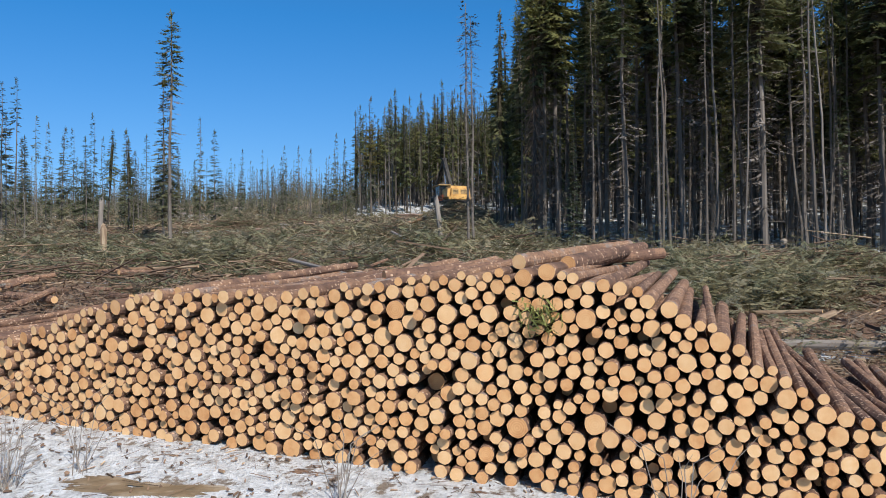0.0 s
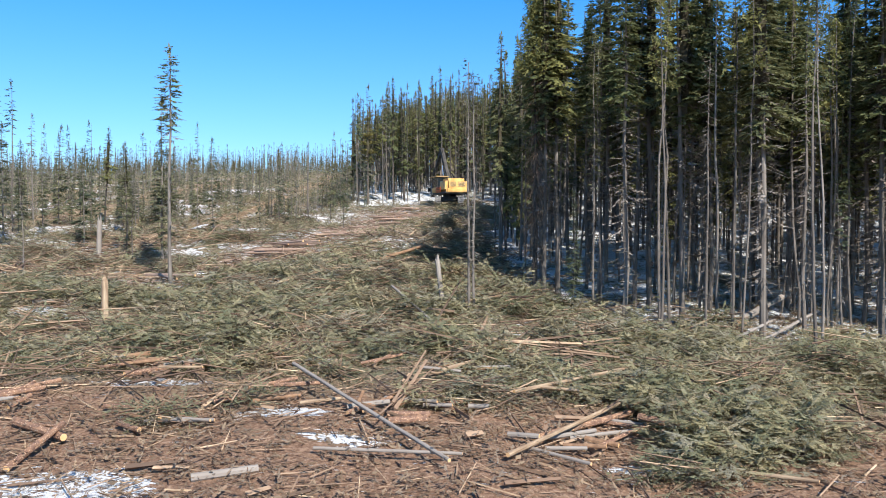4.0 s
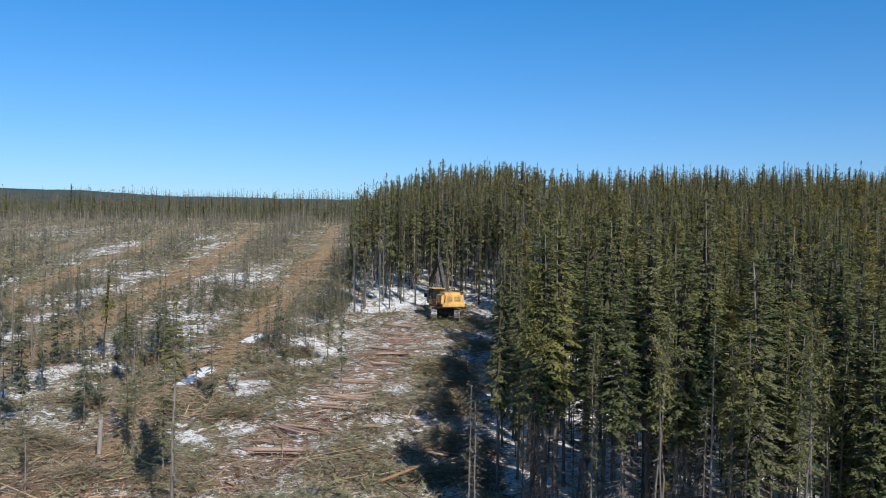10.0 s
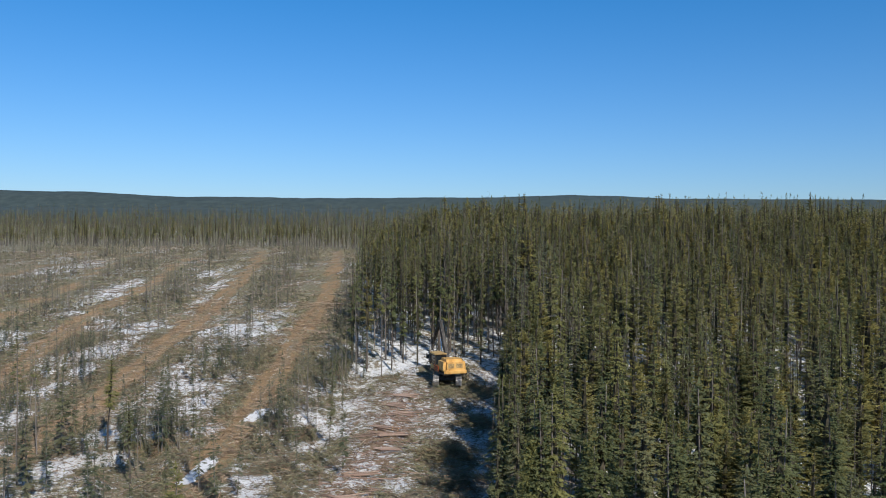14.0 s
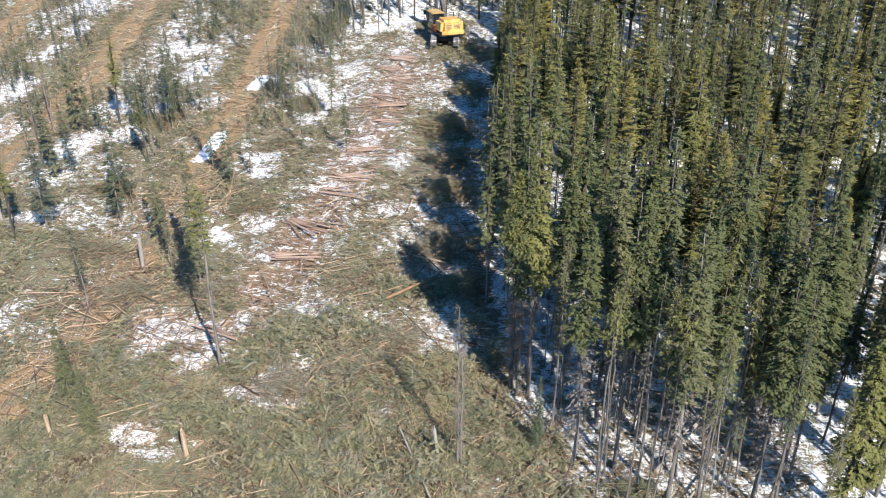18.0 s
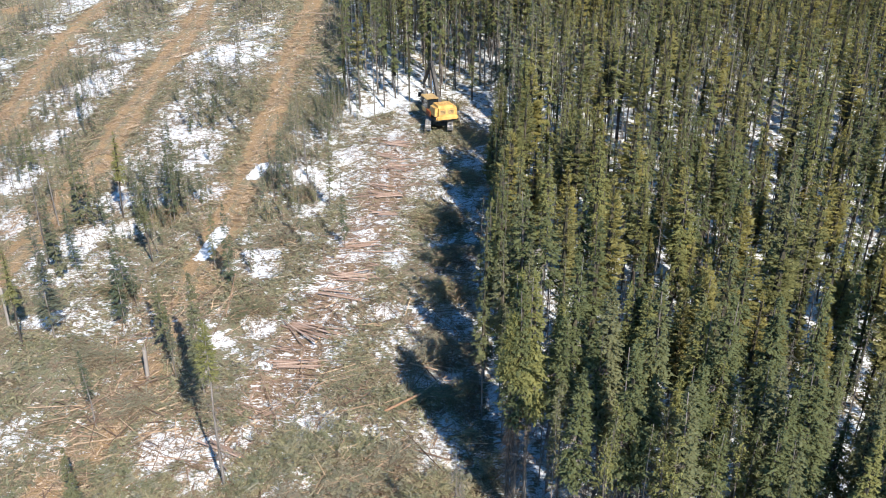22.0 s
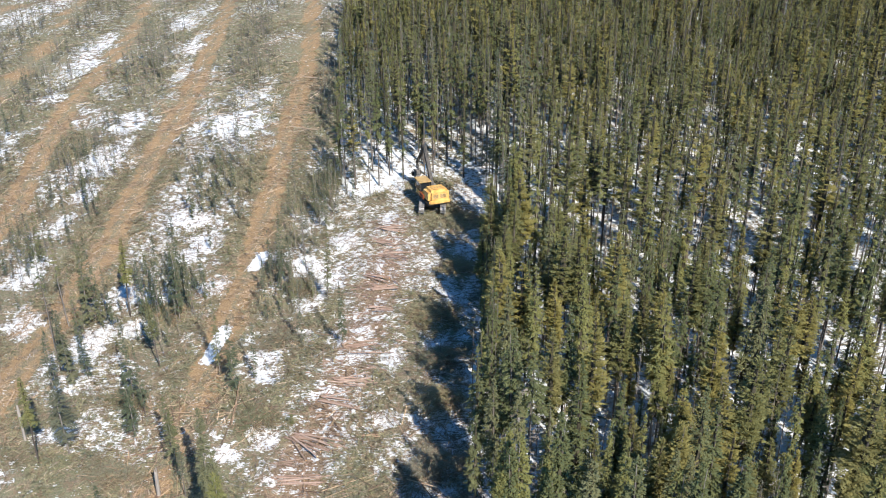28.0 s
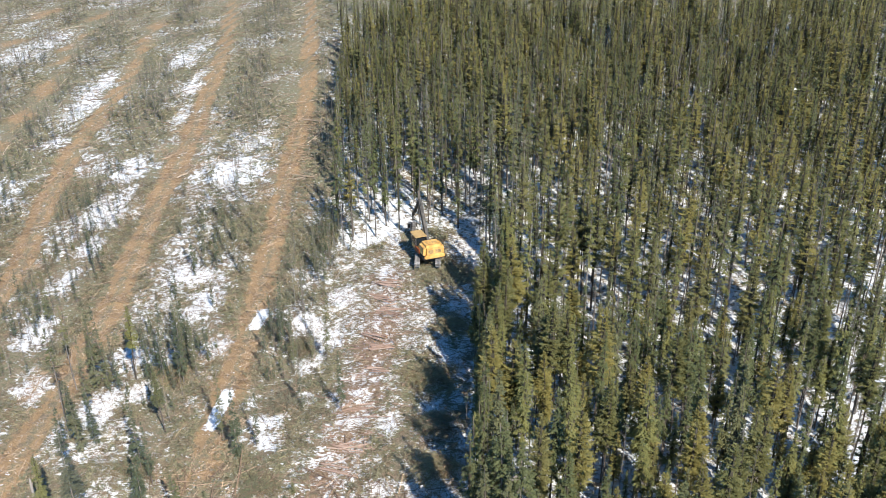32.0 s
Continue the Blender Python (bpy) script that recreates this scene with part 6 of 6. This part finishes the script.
def beam(p0, p1, w, h0, h1):
    """A boom section: a box from p0 to p1 whose depth runs from h0 to h1."""
    d = Vector(p1) - Vector(p0)
    bm = box(w, 1, d.length, bev=0)
    for v in bm.verts:
        v.co.y *= h0 if v.co.z < 0 else h1
    bmesh.ops.bevel(bm, geom=bm.edges[:], offset=0.03, segments=1, affect="EDGES")
    x = Vector((1, 0, 0))
    z = d.normalized()
    y = z.cross(x).normalized()
    bm.transform(Matrix.Translation((Vector(p0) + Vector(p1)) / 2) @ Matrix((x, y, z)).transposed().to_4x4())
    return bm


def build_harvester():
    top = new("tracked_harvester")
    X, Y = -8.9, 99.8
    top.matrix_world = pose(X, Y, z_at(X, Y), 0, 0, 4) @ Matrix.Diagonal((1.06, 1.06, 1.06, 1))
    part("carbody", box(1.9, 2.6, 0.5, (0, 0, 0.75)), M_STEEL, top, "dark steel undercarriage frame")
    part("turntable", rod((0, 0, 0.95), (0, 0, 1.3), 0.75, 24), M_STEEL, top)
    pad = None
    for sx in (-1.3, 1.3):
        frame_ob = part("track_frame", box(0.45, 3.6, 0.42, (sx, 0, 0.52)), M_STEEL, top)
        for yy in (-1.95, 1.95):
            part("sprocket", rod((sx - 0.24, yy, 0.52), (sx + 0.24, yy, 0.52), 0.36, 16), M_STEEL, frame_ob)
        for yy in (-1.2, -0.6, 0, 0.6, 1.2):
            part("roller", rod((sx - 0.2, yy, 0.25), (sx + 0.2, yy, 0.25), 0.16, 12), M_STEEL, frame_ob)
        belt = new("track_belt")
        belt.parent = top
        n = 46
        per = 2 * 3.9 + 2 * math.pi * 0.45
        for k in range(n):
            s = per * k / n
            if s < 3.9:
                y, z, a = -1.95 + s, 0.07, 0
            elif s < 3.9 + math.pi * 0.45:
                a = (s - 3.9) / 0.45
                y, z = 1.95 + 0.45 * math.sin(a), 0.52 - 0.45 * math.cos(a)
            elif s < 7.8 + math.pi * 0.45:
                y, z, a = 1.95 - (s - 3.9 - math.pi * 0.45), 0.97, math.pi
            else:
                a = math.pi + (s - 7.8 - math.pi * 0.45) / 0.45
                y, z = -1.95 + 0.45 * math.sin(a), 0.52 - 0.45 * math.cos(a)
            if pad is None:
                bm = box(0.66, 0.205, 0.05, bev=0)
                g = box(0.66, 0.03, 0.07, (0, 0, -0.05), bev=0)
                me_g = bpy.data.meshes.new("grouser")
                g.to_mesh(me_g)
                g.free()
                bm.from_mesh(me_g)
                pad = bpy.data.meshes.new("track_pad")
                bm.to_mesh(pad)
                bm.free()
                pad.materials.append(M_TRACK)
            child("track_pad", pad, belt, pose(sx, y, z, math.degrees(a), 0, 0))
    up = new("upper_body")
    up.parent = top
    up.matrix_local = pose(0, 0, 1.3, 0, 0, 22) @ Matrix.Diagonal((1, 1, 0.84, 1))
    part("deck", box(2.9, 4.3, 0.28, (0, -0.35, 0.14), bev=0.05), M_STEEL, up)
    # rounded engine cover behind
    bm = box(2.85, 2.5, 1.85, (0, -1.25, 1.17), bev=0.36, taper=0.92)
    part("engine_cover", bm, M_YELLOW, up, "yellow painted engine cover with soft corners")
    for px, w in ((-0.52, 0.72), (0.48, 0.8)):
        panel = part("rear_panel", box(w, 0.05, 0.62, (px, -2.47, 1.25), (-4, 0, 0), 0.015), M_ROOF, up, "worn brownish rear panel")
        for k in range(3):
            part("louvre", box(w * 0.8, 0.03, 0.05, (px, -2.50, 1.07 + k * 0.17), (-4, 0, 0), 0.008), M_STEEL, panel)
    for k in range(4):
        part("vent", box(0.22, 0.5, 0.03, (-0.6 + k * 0.4, -1.2, 2.10), bev=0.01), M_ROOF, up)
    part("counterweight", box(2.7, 0.35, 0.6, (0, -2.45, 0.42), bev=0.12), M_YELLOW, up)
    part("exhaust", rod((0.8, -0.5, 2.0), (0.8, -0.5, 2.65), 0.08, 12), M_STEEL, up)
    for k in range(4):
        part("handrail", rod((1.25, -2.2 + k * 0.65, 1.9), (1.25, -2.2 + k * 0.65, 2.35), 0.02, 6), M_STEEL, up)
    part("rail", rod((1.25, -2.25, 2.35), (1.25, -0.2, 2.35), 0.022, 6), M_STEEL, up)
    part("side_panel", box(0.10, 1.5, 0.75, (-1.45, -0.15, 0.62), bev=0.03), M_ORANGE, up, "orange side panel")
    for k in range(3):
        part("grille_bar", box(0.04, 1.2, 0.08, (-1.52, -0.15, 0.42 + k * 0.22), bev=0.01), M_STEEL, up)
    # cab
    part("cab_floor", box(1.25, 1.75, 0.75, (-0.82, 1.15, 0.62), bev=0.08), M_YELLOW, up)
    for px in (-1.40, -0.24):
        for py in (0.34, 1.95):
            part("cab_post", rod((px, py, 0.95), (px, py, 2.38), 0.055, 8), M_STEEL, up)
    for at, sz in (((-0.82, 1.98, 1.66), (1.1, 0.03, 1.3)), ((-0.82, 0.31, 1.66), (1.1, 0.03, 1.3)), ((-1.43, 1.15, 1.66), (0.03, 1.55, 1.3)), ((-0.21, 1.15, 1.66), (0.03, 1.55, 1.3))):
        part("cab_window", box(*sz, at, bev=0), M_GLASS, up, "dark cab glass")
    part("seat", box(0.5, 0.55, 0.9, (-0.82, 0.95, 1.35), bev=0.08), M_STEEL, up)
    part("cab_roof", box(1.55, 2.15, 0.16, (-0.82, 1.15, 2.46), bev=0.05), M_ROOF, up, "flat overhanging tan cab roof")
    for k in range(3):
        part("work_light", box(0.16, 0.1, 0.12, (-1.25 + k * 0.42, 2.2, 2.60), bev=0.02), M_CHROME, up)
    # boom, stick and head
    foot, knee, wrist = Vector((0.35, 0.75, 0.9)), Vector((0.35, 3.6, 6.6)), Vector((0.35, 6.3, 3.0))
    along = lambda p, q, t, up_by=0.0: tuple(p.lerp(q, t) + Vector((0, 0, up_by)))
    part("main_boom", beam(foot, knee, 0.42, 0.62, 0.48), M_STEEL, up, "dark steel main boom")
    part("stick_boom", beam(knee, wrist, 0.34, 0.46, 0.30), M_STEEL, up, "dark steel stick boom")
    part("knee_pin", rod((0.05, 3.6, 6.6), (0.65, 3.6, 6.6), 0.18, 14), M_STEEL, up)
    for dx in (0.05, 0.65):
        part("lift_cylinder", rod((dx, 1.7, 0.95), (dx, 2.2, 2.6), 0.10, 10), M_STEEL, up)
        part("lift_rod", rod((dx, 2.2, 2.6), (dx, 2.55, 4.2), 0.055, 10), M_CHROME, up)
    part("stick_cylinder", rod(along(foot, knee, 0.62, 0.45), along(foot, knee, 0.92, 0.6), 0.11, 10), M_STEEL, up)
    part("stick_rod", rod(along(foot, knee, 0.92, 0.6), along(knee, wrist, 0.22, 0.3), 0.05, 10), M_CHROME, up)
    part("hose", rod(along(foot, knee, 0.3, 0.4), along(foot, knee, 0.95, 0.34), 0.035, 6), M_STEEL, up)
    part("boom_decal", beam(along(foot, knee, 0.42, 0.33), along(foot, knee, 0.62, 0.33), 0.30, 0.08, 0.08), M_YELLOW, up, "yellow patch on the boom")
    part("stick_guard", beam(along(knee, wrist, 0.10, 0.24), along(knee, wrist, 0.60, 0.20), 0.26, 0.08, 0.06), M_ORANGE, up, "orange guard along the stick boom")
    part("hose", rod((0.55, 6.3, 2.75), (0.55, 6.45, 1.5), 0.04, 6), M_STEEL, up)
    part("link", beam(wrist, (0.35, 6.4, 2.0), 0.2, 0.25, 0.25), M_STEEL, up)
    part("harvester_head", box(0.75, 0.55, 1.5, (0.35, 6.45, 1.0), (8, 0, 0), 0.10), M_TRACK, up, "worn grey harvester head")
    for dx in (-0.45, 0.45):
        part("feed_roller", rod((0.35 + dx, 6.7, 0.75), (0.35 + dx, 6.7, 1.35), 0.22, 14), M_STEEL, up)
        part("delimbing_knife", beam((0.35 + dx * 0.6, 6.65, 1.75), (0.35 + dx * 1.3, 7.0, 1.35), 0.08, 0.16, 0.06), M_TRACK, up)
        part("delimbing_knife", beam((0.35 + dx * 0.6, 6.55, 0.35), (0.35 + dx * 1.3, 6.9, 0.05), 0.08, 0.16, 0.06), M_TRACK, up)
    part("saw_box", box(0.6, 0.5, 0.35, (0.35, 6.4, 0.1), bev=0.05), M_STEEL, up)
    tagged(top, "yellow tracked tree harvester with dark boom, parked on snow", "harvester")


build_harvester()


# ---- distance ----
def build_hills():
    M_HILL = simple("wooded_hill", [(0.0, (0.03, 0.045, 0.045)), (1.0, (0.055, 0.075, 0.07))], 0.02, 0.95)
    for name, y0, seed, x0, x1, knots, tops in (("far_hills", 4700, 5, -5200, 3400, (-5200, -3142, -2570, -2029, -1063, -245, 232, 900, 3400), (300, 292, 280, 254, 246, 252, 268, 250, 240)),
                                                ("low_ridge", 2600, 9, -3400, 2600, (-3400, -1700, 0, 1200, 2600), (110, 115, 112, 120, 110))):
        xs = np.arange(x0, x1, 40.0)
        top = np.interp(xs, knots, tops) + 5 * (vnoise(xs, xs * 0, 260, seed) - 0.5) + 3 * vnoise(xs, xs * 0, 70, seed + 1)
        rows = [np.stack([xs, np.full_like(xs, y0 + dy), top * f - (3 if f == 0 else 0)], 1) for dy, f in ((-900, 0), (-500, 0.45), (-180, 0.85), (0, 1.0), (300, 0.8), (900, 0))]
        n = len(xs)
        k = np.arange(n - 1)
        F = np.concatenate([np.stack([k, k + 1, k + n + 1, k + n], 1) + i * n for i in range(5)])
        tagged(new(name, np_mesh(name, np.concatenate(rows), F, M_HILL, smooth=True)), "low dark wooded hills on the horizon", "hills", kind="structure")


build_hills()


# ---- shrub and puddle before the pile ----
def build_foreground():
    rng = np.random.RandomState(91)
    for i, (x, y, n) in enumerate(((-3.88, 5.9, 34), (-4.54, 6.4, 26), (-3.3, 6.1, 10), (-0.94, 5.53, 12), (1.43, 5.06, 10))):
        a = rng.rand(n) * 2 * np.pi
        L = rng.uniform(0.2, 0.62, n)
        s = rng.uniform(0.1, 0.6, n)
        p0 = np.stack([rng.normal(0, 0.05, n), rng.normal(0, 0.05, n), np.full(n, -0.02)], 1)
        p1 = p0 + np.stack([np.cos(a) * L * s, np.sin(a) * L * s, L], 1)
        p2 = p1 + np.stack([np.cos(a + 0.4) * L * 0.4, np.sin(a + 0.4) * L * 0.4, L * 0.25], 1)
        V1, F1 = tubes(p0, p1, np.full(n, 0.004), np.full(n, 0.003), 4)
        V2, F2 = tubes(p1, p2, np.full(n, 0.003), np.full(n, 0.0015), 4)
        ob = new("dry_shrub", np_mesh("dry_shrub", np.concatenate([V1, V2]), F1 + [f + len(V1) for f in F2], M_DEAD))
        ob.matrix_world = pose(x, y, z_at(x, y))
        tagged(ob, "bare grey twigs of a shrub in dirty snow", "shrub", "bare shrubs by the pile")
    # a long puddle of slush and brown water that lies in the dirty snow
    m, nt, b = nodes_of("meltwater", 0.3, 0.3)
    nt.links.new(ramp(nt, noise_of(nt, 5.0, 5, stretch=(0.5, 1.6, 1)), [(0.3, (0.12, 0.085, 0.05)), (0.52, (0.23, 0.165, 0.10)), (0.68, (0.40, 0.33, 0.25))]), b.inputs["Base Color"])
    bump(nt, b, noise_of(nt, 24, 3), 0.3, 0.01)
    s, rings = 72, 7
    a = np.arange(s) / s * 2 * np.pi
    rr = 1 + 0.16 * np.sin(3 * a + 1) + 0.1 * np.sin(7 * a) + rng.normal(0, 0.10, s)
    V = []
    for f in np.linspace(1.0, 0.1, rings):
        x = -2.72 + 0.72 * f * rr * np.cos(a)
        y = 5.86 - 0.07 * np.cos(a) * f + (0.14 + 0.05 * np.cos(2 * a + 1)) * f * rr * np.sin(a)
        V.append(np.stack([x, y, np.array([z_at(p, q) for p, q in zip(x, y)]) + (0.012 if f < 0.95 else -0.01)], 1))
    V = np.concatenate(V)
    k = np.arange(s)
    F = np.concatenate([np.stack([k, (k + 1) % s, (k + 1) % s + s, k + s], 1) + j * s for j in range(rings - 1)])
    tagged(new("puddle", np_mesh("puddle", V, F, m)), "brown meltwater puddle in dirty snow", "puddle", kind="structure")


build_foreground()


def build_pile_litter():
    """Bark flakes and twigs on the snow along the foot of the pile."""
    rng = np.random.RandomState(93)
    n = 1500
    x = rng.uniform(-5.2, 3.4, n)
    off = rng.rand(n) ** 1.7 * 1.5
    P = np.stack([x, 6.35 - 0.257 * x - off], 1)
    sticks("bark_litter", rng, P[:700], 0.045, 0.009, M_TWIG, "brown bark flakes on dirty snow", 0.02, lift=0.01)
    sticks("fallen_twigs", rng, P[1250:], 0.16, 0.003, M_TWIG, "thin brown twigs on dirty snow", 0.1, lift=0.03)


build_pile_litter()


M_SPRIG = simple("fresh_sprig", [(0.0, (0.07, 0.085, 0.02)), (0.5, (0.17, 0.18, 0.05)), (1.0, (0.30, 0.29, 0.09))], 12, 0.6, island=0.7)


def build_pile_sprig():
    rng = np.random.RandomState(14)
    n = 26
    C = np.stack([rng.normal(0, 0.09, n), rng.normal(-0.05, 0.04, n), rng.normal(0, 0.07, n)], 1)
    D = np.stack([rng.normal(0.3, 0.6, n), rng.normal(-0.6, 0.3, n), rng.normal(-0.3, 0.5, n)], 1)
    V, F = tufts(rng, C, D, np.full(n, 0.09), 5, 0.5, 0.5)
    for x, y, z in ((0.56, 5.74, -0.22),):
        ob = new("pine_sprig", np_mesh("pine_sprig", V, F, M_SPRIG))
        ob.matrix_world = pose(x, y, z) @ Matrix.Diagonal((0.8, 0.8, 0.8, 1))
        tagged(ob, "yellow green pine sprig caught between stacked logs", "sprig")


build_pile_sprig()
